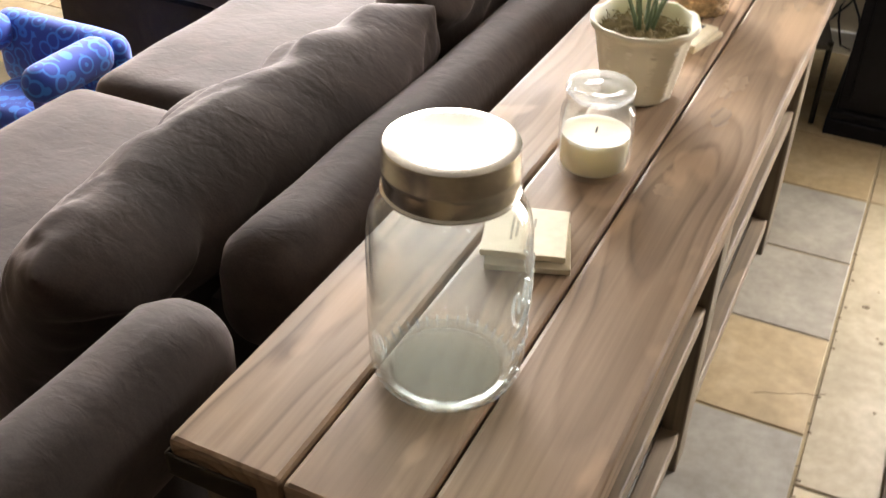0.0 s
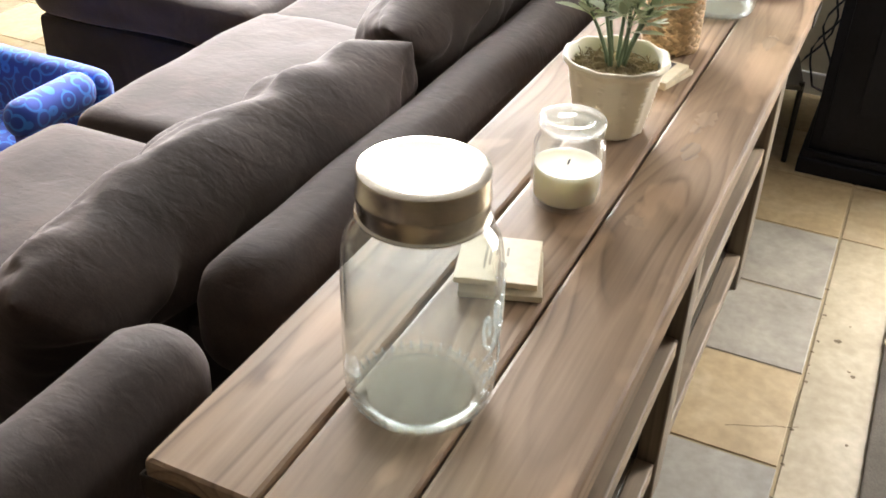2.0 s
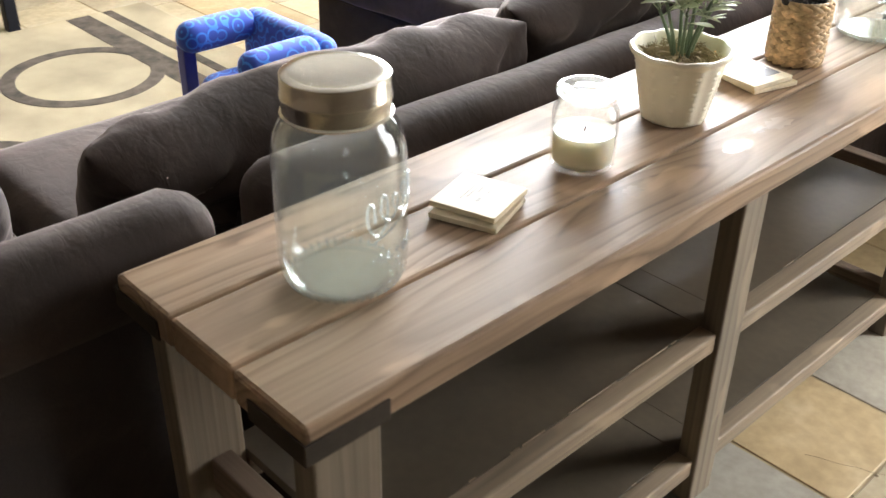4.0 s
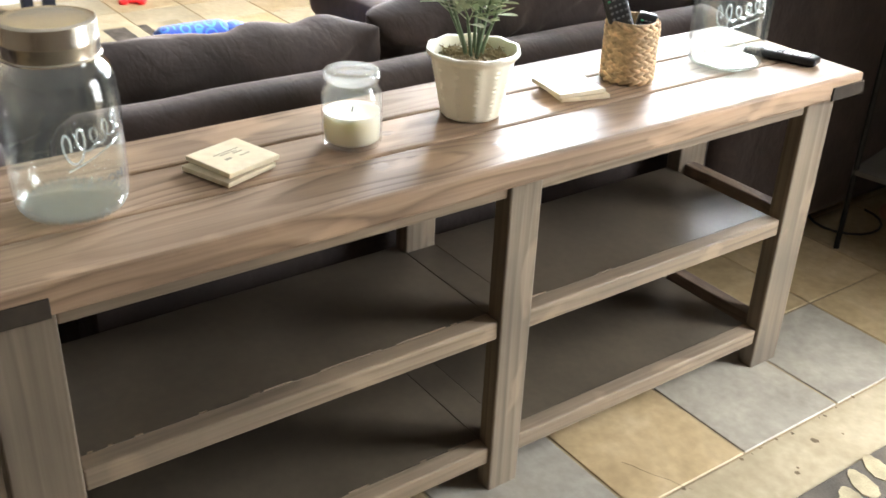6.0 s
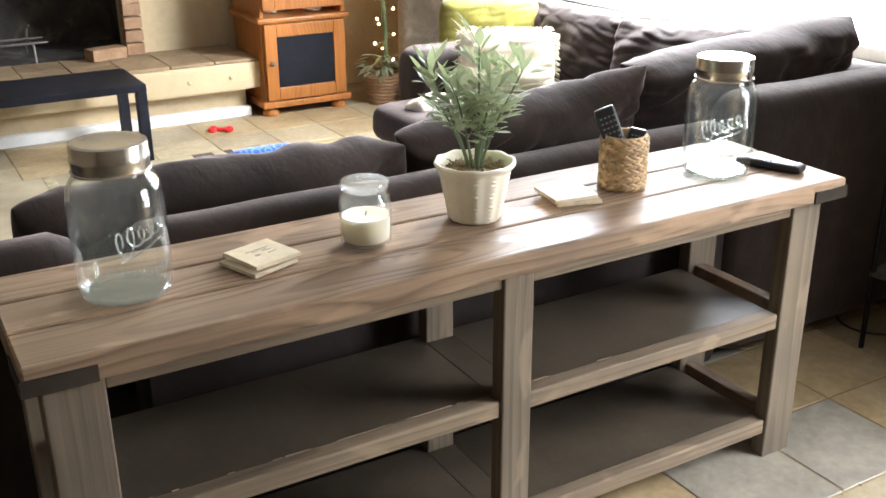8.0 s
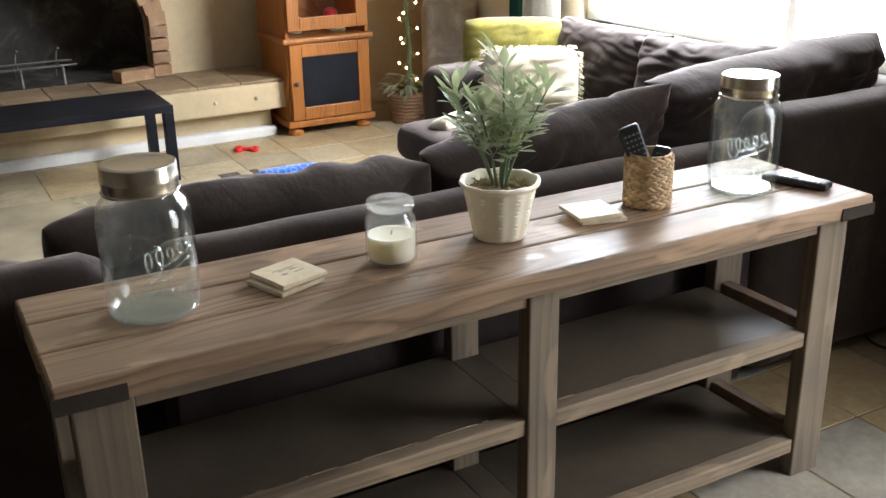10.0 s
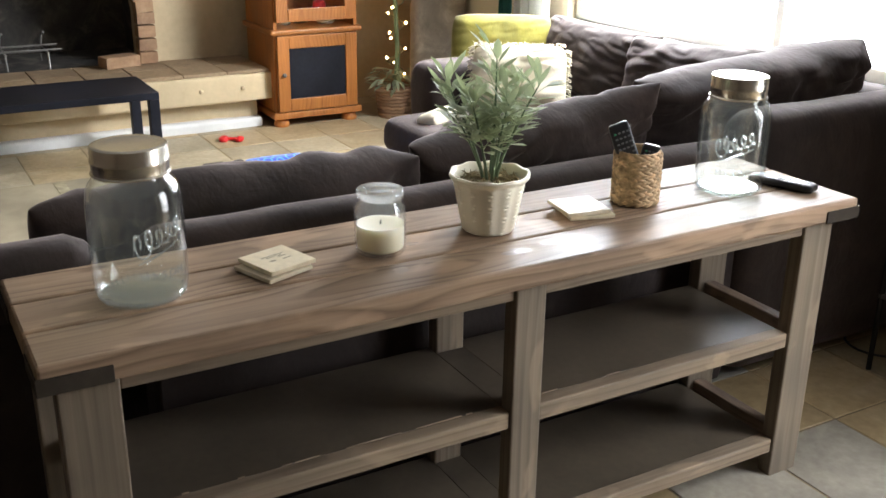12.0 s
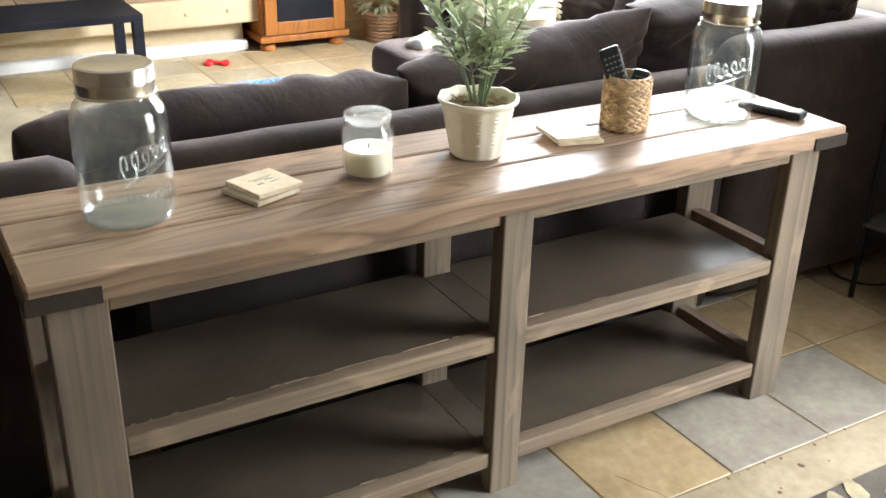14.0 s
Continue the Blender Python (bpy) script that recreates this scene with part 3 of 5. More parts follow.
def fire_wall():
    """Plaster wall with an arched firebox opening."""
    bm = bmesh.new()
    spring, rz = 0.62, 0.42
    pts = [(ARCH_Y + ARCH_R, ARCH_Z)]
    for i in range(25):
        an = math.pi * i / 24
        pts.append((ARCH_Y + ARCH_R * math.cos(an), spring + rz * math.sin(an)))
    pts.append((ARCH_Y - ARCH_R, ARCH_Z))
    front = [bm.verts.new((FX, y, z)) for y, z in pts]
    back = [bm.verts.new((FX - T, y, z)) for y, z in pts]
    top = R["top"]
    lo, hi = R["y0"], R["y1"]

    def out(y, z):
        if z <= ARCH_Z + 1e-6:
            return (hi if y > ARCH_Y else lo, ARCH_Z)
        an = math.atan2(z - 0.4, y - ARCH_Y)
        c, s = math.cos(an), math.sin(an)
        k = min((hi - ARCH_Y) / c if c > 1e-6 else 1e9, (lo - ARCH_Y) / c if c < -1e-6 else 1e9, (top - 0.4) / s if s > 1e-6 else 1e9)
        return (ARCH_Y + k * c, 0.4 + k * s)

    outer = [bm.verts.new((FX, *out(y, z))) for y, z in pts]
    for i in range(len(pts) - 1):
        bm.faces.new((front[i], front[i + 1], outer[i + 1], outer[i]))
        bm.faces.new((front[i], back[i], back[i + 1], front[i + 1]))
    for ya, yb in ((lo, ARCH_Y - ARCH_R), (ARCH_Y - ARCH_R, ARCH_Y + ARCH_R), (ARCH_Y + ARCH_R, hi)):
        bm.faces.new([bm.verts.new((FX, *p)) for p in ((ya, 0), (yb, 0), (yb, ARCH_Z), (ya, ARCH_Z))])
    for corner in ((hi, top), (lo, top)):
        near = sorted(outer, key=lambda v: (v.co.y - corner[0]) ** 2 + (v.co.z - corner[1]) ** 2)[:1][0]
        i = outer.index(near)
        c = bm.verts.new((FX, *corner))
        for j in (i - 1, i + 1):
            if 0 <= j < len(outer):
                bm.faces.new((near, c, outer[j]))
    return bm


structure(part("wall_west", fire_wall(), PLASTER), "rough warm plaster wall with an arched fireplace opening", "wall")
firebox = structure(thing("firebox", "x", "fireplace", (0, 0, 0)), "sooty black brick firebox", "fireplace")
part("back_wall", box(FX - 0.62, FX - 0.58, -0.579, 1.259, 0.3361, 1.199), SOOT, firebox)
part("side_wall", box(FX - 0.62, FX - 0.16, -0.62, -0.58, 0.3361, 1.199), SOOT, firebox)
part("side_wall", box(FX - 0.62, FX - 0.16, 1.26, 1.3, 0.3361, 1.199), SOOT, firebox)
part("top", box(FX - 0.62, FX - 0.16, -0.62, 1.3, 1.2, 1.24), SOOT, firebox)
part("fire_floor", box(FX - 0.62, FX - 0.001, -0.62, 1.3, 0.26, 0.335), SOOT, firebox)

hearth = structure(thing("hearth", "x", "hearth", (0, 0, 0)), "raised plastered hearth with a brick top", "hearth")
part("hearth_base", soft_box(FX + 0.002, -4.04, -1.2, 1.755, 0.0, 0.165, 0.02, 8, 0.006, 6), PLASTER, hearth)
part("hearth_ledge", soft_box(FX + 0.002, -3.94, -1.24, 1.815, 0.165, 0.325, 0.02, 10, 0.005, 6), PLASTER, hearth, "cream plaster ledge")
part("kick_strip", soft_box(-4.04, -3.97, -1.2, 1.755, 0.0, 0.07, 0.02, 8, 0.004, 8), WHITE_TRIM, hearth, "white painted kick strip")
for k in range(10):
    part("stud", lathe([(0, 0.0), (0.013, 0.0), (0.012, 0.006), (0.006, 0.01), (0, 0.011)], 12), PLASTER, hearth, at=(-3.94, 1.635 - k * 0.235, 0.245)).rotation_euler = (0, radians(90), 0)
for i in range(12):
    for j in range(2):
        bx = box(-0.1195, 0.1195, -0.1195, 0.1195, 0, 0.018, 0.003, 1)
        part("paver", bx, PAVER, hearth, at=(-4.07 - j * 0.243, 1.675 - i * 0.243, 0.322))

arch = structure(thing("brick_arch", "x", "fireplace arch", (FX, ARCH_Y, 0)), "arched surround of red fire bricks", "fireplace")
for k in range(4):
    part("brick", soft_box(-0.02, 0.07, -0.05, 0.05, 0, 0.066, 0.006, 3, 0.003, 20, seed=k), BRICK, arch, at=(0.0, ARCH_R + 0.03, 0.342 + k * 0.073))
    part("brick", soft_box(-0.02, 0.07, -0.05, 0.05, 0, 0.066, 0.006, 3, 0.003, 20, seed=k), BRICK, arch, at=(0.0, -ARCH_R - 0.03, 0.342 + k * 0.073))
for i in range(22):
    an = math.pi * (i + 0.5) / 22
    ob = part("brick", soft_box(-0.02, 0.07, -0.05, 0.05, -0.036, 0.036, 0.006, 3, 0.003, 20, seed=i), BRICK, arch)
    ob.location = (0, (ARCH_R + 0.03) * math.cos(an), 0.63 + 0.45 * math.sin(an))
    ob.rotation_euler = (an, 0, 0)
tagged(part("fire_brick", soft_box(-0.06, 0.06, -0.1, 0.1, 0, 0.065, 0.008, 4, 0.004, 20), BRICK, at=(-4.35, 1.07, 0.34), turn=12), "loose red brick lying on the hearth", "brick")

grate = thing("fire_grate", "grey iron log grate in the firebox", "fire grate", (-4.63, 0.5, 0.335))
for y in (-0.22, 0.0, 0.22):
    part("bar", tube([(0.16, y, 0.0), (0.15, y, 0.09), (-0.12, y, 0.09), (-0.13, y, 0.0)], 0.0065), IRON, grate)
    part("upright", tube([(-0.1, y, 0.09), (-0.1, y + 0.01, 0.15), (-0.07, y + 0.02, 0.17)], 0.007), IRON, grate)
part("front_rail", tube([(0.12, -0.3, 0.1), (0.12, 0.3, 0.1)], 0.0065), IRON, grate)
part("front_rail", tube([(-0.05, -0.3, 0.1), (-0.05, 0.3, 0.1)], 0.0065), IRON, grate)

# ---- sofa ----
def back_piece(name, y0, y1, top, label):
    """One length of the sectional: frame to the floor with a padded roll along its back."""
    t = thing(name, label, "sofa section", (-0.518, (y0 + y1) / 2, 0))
    h = (y1 - y0) / 2
    part("frame", soft_box(-0.05, 0.097, -h + 0.01, h - 0.01, 0.03, top - 0.09, 0.03, 12, 0.004, 4), SUEDE_DARK, t)
    part("back_roll", soft_box(-0.032, 0.10, -h, h, top - 0.17, top, 0.062, 26, 0.004, 6), SUEDE, t, smooth=True)
    return t


sofa_a = back_piece("sofa_section", 0.245, 1.86, 0.742, "brown microsuede sofa section with a rolled back, behind the table")
part("seat_base", soft_box(-0.90, -0.02, -0.80, 0.80, 0.04, 0.30, 0.03, 10, 0.004, 4), SUEDE_DARK, sofa_a, smooth=True)
sofa_b = back_piece("sofa_section", -1.55, 0.175, 0.752, "brown microsuede sofa section with rounded back end")
part("seat_base", soft_box(-0.90, -0.02, -0.84, 0.78, 0.04, 0.30, 0.03, 10, 0.004, 4), SUEDE_DARK, sofa_b, smooth=True)
part("seat_cushion", soft_box(-0.90, -0.10, -0.82, 0.80, 0.30, 0.46, 0.06, 18, 0.008, 4, 0.012), SUEDE, sofa_b, smooth=True)

for y0, y1 in ((0.14, 0.945), (0.955, 1.74)):
    ob = part("seat_cushion", soft_box(-1.44, -0.64, y0, y1, 0.302, 0.452, 0.055, 22, 0.008, 5, 0.014, seed=int(y0 * 10)), SUEDE, smooth=True)
    tagged(ob, "brown microsuede seat cushion lying on the sofa", "seat cushion", "sofa seat cushions")

# corner and window run of the sectional
sofa_c = thing("corner_sofa", "brown microsuede corner sofa run under the window", "corner sofa", (-1.4, 2.3, 0))
part("side_back", soft_box(0.80, 0.985, -0.42, 0.56, 0.03, 0.80, 0.075, 24, 0.006, 5), SUEDE, sofa_c, smooth=True)
part("long_back", soft_box(-1.0, 0.80, 0.40, 0.58, 0.03, 0.74, 0.07, 20, 0.006, 5), SUEDE, sofa_c, smooth=True)
part("seat_base", soft_box(-0.86, 0.80, -0.62, 0.42, 0.03, 0.30, 0.03, 12, 0.004, 4), SUEDE_DARK, sofa_c, smooth=True)
part("arm", soft_box(-1.02, -0.80, -0.44, 0.42, 0.03, 0.64, 0.07, 18, 0.006, 5), SUEDE, sofa_c, smooth=True)
for x0, x1 in ((-0.84, -0.02), (-0.01, 0.79)):
    part("seat_cushion", soft_box(x0, x1, -0.66, 0.40, 0.302, 0.455, 0.06, 22, 0.008, 5, 0.012, seed=int(x0 * 9)), SUEDE, sofa_c, smooth=True)


def pillow(name, at, width, height, thick, lean, turn, material, label, seed, roll=0, **kw):
    ob = part(name, cushion(width, height, thick, seed=seed, **kw), material, smooth=True)
    ob.matrix_world = Matrix.Translation(at) @ pose(0, 0, 0, 0, 0, turn) @ pose(0, 0, 0, 0, lean, 0) @ pose(0, 0, 0, roll, 0, 0)
    return tagged(ob, label, "cushion")


pillow("back_cushion", (-0.765, 0.525, 0.44), 0.88, 0.375, 0.22, 26, -3, SUEDE, "plump brown microsuede back cushion with creased top", 1, wrinkle=0.02, soft=0.03, roll=1.5)
pillow("back_cushion", (-0.785, 1.345, 0.445), 0.73, 0.43, 0.21, 24, 2, SUEDE, "plump brown microsuede back cushion with a peaked corner", 2, roll=7, wrinkle=0.02, soft=-0.03, ears=0.05)
pillow("back_cushion", (-0.86, -0.42, 0.44), 0.86, 0.34, 0.24, 22, 0, SUEDE, "brown microsuede back cushion in shade", 3, wrinkle=0.012)
pillow("back_cushion", (-0.815, 2.14, 0.43), 0.98, 0.485, 0.24, 14, 4, SUEDE, "tall brown microsuede back cushion in the sofa corner", 4, wrinkle=0.022, roll=2.5, soft=0.0, ears=0.04)
pillow("back_cushion", (-1.34, 2.48, 0.44), 0.80, 0.385, 0.22, 16, 90, SUEDE, "crumpled brown microsuede back cushion below the window", 5, wrinkle=0.015, soft=0.0, ears=0.05, roll=-4)
pillow("back_cushion", (-2.02, 2.50, 0.44), 0.72, 0.365, 0.20, 18, 90, SUEDE, "crumpled brown microsuede back cushion beside the sofa arm", 6, wrinkle=0.015, soft=0.0, ears=0.05)
pillow("throw_pillow", (-2.38, 2.32, 0.455), 0.46, 0.35, 0.13, -10, -32, OLIVE, "olive green velvet throw pillow", 7, wrinkle=0.006)
cream = pillow("throw_pillow", (-2.02, 2.18, 0.455), 0.40, 0.28, 0.13, -22, -32, CREAM_CLOTH, "cream cotton throw pillow with a ragged fringe", 8, wrinkle=0.012)
fr = bmesh.new()
rng = random.Random(5)
for k in range(340):
    e = rng.random() * 4
    side, u = int(e), (e % 1) * 2 - 1
    y, z = ((u * 0.19, 0.275), (u * 0.19, 0.005), (0.19, 0.14 + u * 0.13), (-0.19, 0.14 + u * 0.13))[side]
    d = Vector((rng.uniform(-0.6, 0.6), (0, 0, 1, -1)[side] + rng.uniform(-0.5, 0.5), (1, -0.2, 0, 0)[side] + rng.uniform(-0.5, 0.5))).normalized()
    p = Vector((rng.uniform(-0.012, 0.012), y, z))
    tube([p, p + d * 0.012, p + d * 0.024 + Vector((rng.uniform(-0.01, 0.01), rng.uniform(-0.01, 0.01), -0.008))], 0.0045, 4, fr, 0.4)
tagged(part("fringe", fr, CREAM_CLOTH, cream, "ragged cotton fringe"), kind="stuff")
throw = part("throw_blanket", cushion(0.20, 0.10, 0.06, 24, wrinkle=0.012, seed=9), CREAM_CLOTH, smooth=True)
throw.matrix_world = Matrix.Translation((-2.08, 1.80, 0.462)) @ pose(0, 0, 0, 0, 80, 20)
tagged(throw, "crumpled cream cloth end on the sofa seat", "throw")

# ---- console table ----
table = thing("console_table", "grey-brown stained pine sofa table with two shelves, black corners", "console table", (0, 0, 0))
TH = 0.047
Y0 = -0.010


def board(name, x0, x1, y0, y1, z0, z1, bevel, material, label=""):
    """One sawn piece of the table, with its origin in its own middle."""
    hx, hy, hz = (x1 - x0) / 2, (y1 - y0) / 2, (z1 - z0) / 2
    return part(name, box(-hx, hx, -hy, hy, -hz, hz, bevel, 2), material, table, label, at=((x0 + x1) / 2, (y0 + y1) / 2, (z0 + z1) / 2))


for x0, x1 in ((-0.1305, 0.0), (-0.2590, -0.1335), (-W, -0.2620)):
    board("top_board", x0, x1, Y0, L, H - TH, H, 0.006, WOOD_TOP, "stained pine top board with swirling grain")
LEG = 0.070
LEG_Y = (0.036, 0.848, 1.623)
ZT = H - TH - 0.001
for y in LEG_Y:
    y0, y1 = y - (0.02 if y < 0.1 else 0), y + LEG + (0.006 if y < 0.1 else 0.02 if y > 1.5 else 0)
    for x0, x1 in ((-0.068, -0.028), (-0.374, -0.334)):
        board("leg", x0, x1, y0, y1, 0, ZT, 0.004, WOOD_Z)
for y0, y1 in ((LEG_Y[0] + LEG + 0.006, LEG_Y[1]), (LEG_Y[1] + LEG, LEG_Y[2])):
    for x in (-0.034, -0.339):
        board("apron", x - 0.03, x, y0 + 0.0006, y1 - 0.0006, ZT - 0.034, ZT, 0.003, WOOD_Y)
    for z in (0.401, 0.116):
        board("front_rail", -0.070, -0.034, y0 + 0.0006, y1 - 0.0006, z - 0.038, z, 0.004, WOOD_Y)
        board("back_rail", -0.366, -0.330, y0 + 0.0006, y1 - 0.0006, z - 0.06, z - 0.0205, 0.004, WOOD_Y)
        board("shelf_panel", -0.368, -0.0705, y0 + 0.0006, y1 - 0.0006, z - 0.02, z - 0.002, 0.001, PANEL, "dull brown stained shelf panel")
for y in (LEG_Y[0], LEG_Y[2]):
    for z in (0.416, 0.130):
        board("end_rail", -0.3335, -0.0685, y + 0.0185, y + 0.052, z - 0.06, z, 0.003, WOOD_X)
# glossy pools in the varnish round old knots
for x, y, rx, ry, seed in ((-0.079, 1.0, 0.018, 0.042, 1), (-0.086, 0.955, 0.010, 0.022, 2), (-0.074, 0.878, 0.017, 0.036, 3), (-0.092, 0.636, 0.015, 0.020, 4), (-0.05, 1.40, 0.014, 0.05, 5), (-0.205, 0.717, 0.010, 0.016, 6)):
    g = random.Random(seed)
    bm = bmesh.new()
    rim = [bm.verts.new((rx * g.uniform(0.55, 1.15) * math.cos(k * 0.3142), ry * g.uniform(0.6, 1.1) * math.sin(k * 0.3142), 0)) for k in range(20)]
    bm.faces.new(rim)
    part("varnish_pool", bm, VARNISH, table, "glossy patch of thick varnish", at=(x, y, H + 0.0004))
# broken pale strips paint in the bright gap between rail and panel
rng = random.Random(31)
for z, y0, y1 in ((0.401, 0.13, 0.80), (0.116, 0.56, 0.82), (0.401, 0.95, 1.25)):
    y = y0
    while y < y1:
        ln = rng.choice((0.008, 0.014, 0.03, 0.05, 0.09)) * rng.uniform(0.8, 1.3)
        part("worn_edge", box(-0.0716, -0.0698, y, min(y + ln, y1), z - 0.003, z + rng.uniform(0.0003, 0.0007), 0.0002, 1), GAP_LIGHT, table, "pale strip painted for light in the rail and panel gap")
        y += ln + rng.uniform(0.004, 0.13)
for y in (LEG_Y[1],):
    for z in (0.397, 0.112):
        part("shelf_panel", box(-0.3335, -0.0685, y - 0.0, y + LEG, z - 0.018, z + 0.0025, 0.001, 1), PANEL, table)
for sx in (0, 1):
    for sy in (0, 1):
        fx, ex = (0.0005, -0.1) if sx == 0 else (-W - 0.0005, -W + 0.1)
        fy, ey = (Y0 - 0.0005, 0.1) if sy == 0 else (L + 0.0005, L - 0.1)
        ox = 0.003 if sx == 0 else -0.003
        oy = -0.003 if sy == 0 else 0.003
        bm = box(min(fx, fx + ox), max(fx, fx + ox), min(fy + oy, ey), max(fy + oy, ey), H - TH, H - 0.018, 0.001, 1)
        box(min(fx, ex), max(fx, ex), min(fy, fy + oy), max(fy, fy + oy), H - TH, H - 0.018, 0.001, 1, bm)
        part("corner_bracket", bm, STRAP, table, "black metal corner strap")


# ---- jars ----
def jar(at, turn, label):
    """A gallon preserving jar: thick glass body with raised script and a ribbed steel lid."""
    t = thing("mason_jar", label, "glass jar", at, turn, "preserving jars")
    outer = [(0, 0.0015), (0.05, 0.001), (0.063, 0.002), (0.0715, 0.008), (0.0758, 0.018), (0.0778, 0.035), (0.0784, 0.09), (0.0784, 0.16), (0.0775, 0.177), (0.0745, 0.192), (0.069, 0.204), (0.0625, 0.2115), (0.0588, 0.216), (0.0585, 0.222), (0.0585, 0.252)]
    inner = [(0.0555, 0.252), (0.0555, 0.2195), (0.0592, 0.2095), (0.066, 0.2015), (0.0712, 0.19), (0.0742, 0.1755), (0.0749, 0.16), (0.0749, 0.09), (0.0742, 0.038), (0.0716, 0.022), (0.065, 0.013), (0.05, 0.0125), (0, 0.0135)]
    body = part("glass_body", lathe(outer + inner, 72), JAR_GLASS, t, "clear faintly green glass", smooth=True)
    part("base_ring", lathe([(0.056, 0.003), (0.063, 0.0045), (0.0675, 0.0105), (0.0655, 0.0125), (0.058, 0.0098), (0.056, 0.003)], 64), BASE_GLASS, body, "thick greenish glass rim of the base", smooth=True)
    part("base_disc", lathe([(0, 0.0028), (0.055, 0.0022), (0.055, 0.0096), (0.03, 0.0115), (0, 0.0118)], 48), FLOOR_GLASS, body, "thick glass floor of the jar, paled for gathered light", smooth=True)
    # nubs round the heel of the jar
    nub = None
    for k in range(40):
        an = 2 * math.pi * k / 40
        c, s = math.cos(an), math.sin(an)
        nub = tube([(0.0655 * c, 0.0655 * s, 0.0035), (0.0725 * c, 0.0725 * s, 0.0125)], 0.0013, 6, nub)
    part("heel_ribs", nub, EMBOSS_GLASS, body)
    # raised flourish standing in for the maker's script
    path = []
    for k in range(110):
        u = k / 109
        an = radians(-32 + 62 * u + 6.5 * math.cos(u * 30))
        z = 0.112 + 0.03 * u + (0.022 if u < 0.3 else 0.013) * math.sin(u * 30)
        path.append((0.0790 * math.cos(an), 0.0790 * math.sin(an), z))
    part("raised_script", tube(path, 0.0019, 6), EMBOSS_GLASS, body, "raised glass script flourish")
    path = [(0.0790 * math.cos(radians(-30 + 60 * k / 20)), 0.0790 * math.sin(radians(-30 + 60 * k / 20)), 0.085 + 0.032 * k / 20) for k in range(21)]
    part("underline", tube(path, 0.0015, 6), EMBOSS_GLASS, body)
    for k, ch in enumerate("MASON"):
        cu = bpy.data.curves.new("letter", "FONT")
        cu.body, cu.size, cu.extrude, cu.align_x = ch, 0.019, 0.0009, "CENTER"
        tmp = bpy.data.objects.new("letter", cu)
        me = bpy.data.meshes.new_from_object(tmp)
        bpy.data.objects.remove(tmp)
        me.materials.append(EMBOSS_GLASS)
        ob = new("letter", me)
        ob.parent = body
        an = -24 + 12 * k
        ob.matrix_basis = pose(0, 0, 0.055, 0, 0, an) @ pose(0.0786, 0, 0, 90, 0, 90)
    lid = [(0, 0.2655), (0.045, 0.2655), (0.049, 0.2662), (0.0595, 0.2662), (0.0612, 0.265), (0.0617, 0.2625), (0.0617, 0.246), (0.0629, 0.243), (0.0629, 0.238), (0.0617, 0.235), (0.0617, 0.2225), (0.064, 0.2205), (0.0632, 0.2185), (0.0608, 0.219), (0.0608, 0.255), (0, 0.256)]
    part("lid", lathe(lid, 72), LID_STEEL, t, "brushed steel screw lid", smooth=True)
    return t


jar((-0.194, 0.195, H + 0.0005), 16, "large clear glass jar with brushed steel lid, raised lettering")
jar((-0.181, 1.525, H + 0.0005), -40, "large clear glass jar with steel lid near the table end")

# ---- candle ----
candle = thing("jar_candle", "cream candle in a lidded clear glass jar", "candle", (-0.195, 0.644, H + 0.0005))
candle.scale = (1.06, 1.06, 1.02)
part("glass_jar", lathe([(0, 0.001), (0.036, 0.0005), (0.0425, 0.003), (0.0455, 0.01), (0.0462, 0.03), (0.0462, 0.082), (0.0445, 0.091), (0.0395, 0.098), (0.0385, 0.103), (0.0415, 0.107), (0.0415, 0.111), (0.0385, 0.112), (0.0375, 0.108), (0.036, 0.1), (0.041, 0.09), (0.0432, 0.08), (0.0432, 0.03), (0.042, 0.012), (0.036, 0.007), (0, 0.007)], 64), CANDLE_GLASS, candle, "clear glass jar", smooth=True)
part("wax", lathe([(0, 0.0078), (0.036, 0.0078), (0.0416, 0.0135), (0.0428, 0.03), (0.0428, 0.057), (0.0405, 0.0555), (0.02, 0.0545), (0, 0.0545)], 64), WAX, candle, "cream wax", smooth=True)
part("wick", tube([(0, 0, 0.054), (0.0005, 0.0005, 0.058), (0.0015, 0.001, 0.0625)], 0.0013, 6), INK, candle, "burnt black wick")
part("glass_lid", lathe([(0, 0.104), (0.033, 0.104), (0.0355, 0.107), (0.0355, 0.1125), (0.0415, 0.1135), (0.0425, 0.116), (0.0425, 0.1205), (0.041, 0.1225), (0.033, 0.1232), (0.028, 0.1212), (0.016, 0.1205), (0.011, 0.1222), (0, 0.1226)], 64), LID_GLASS, candle, "flat clear glass lid", smooth=True)

# ---- coasters ----
def coasters(at, turn, shift, label):
    for k, (dx, dy, dt) in enumerate(((shift[0], shift[1], shift[2]), (0, 0, 0))):
        c = thing("coaster", label, "coaster", (at[0] + dx, at[1] + dy, H + 0.0006 + k * 0.0096), turn + dt, "stone coasters")
        part("stone", box(-0.05, 0.05, -0.05, 0.05, 0.001, 0.0092, 0.0012, 2), COASTER, c)
        for px in (-0.035, 0.035):
            part("cork_foot", lathe([(0, 0), (0.006, 0), (0.006, 0.001), (0, 0.001)], 10), WICKER, c, at=(px, px, 0.0))
    return c


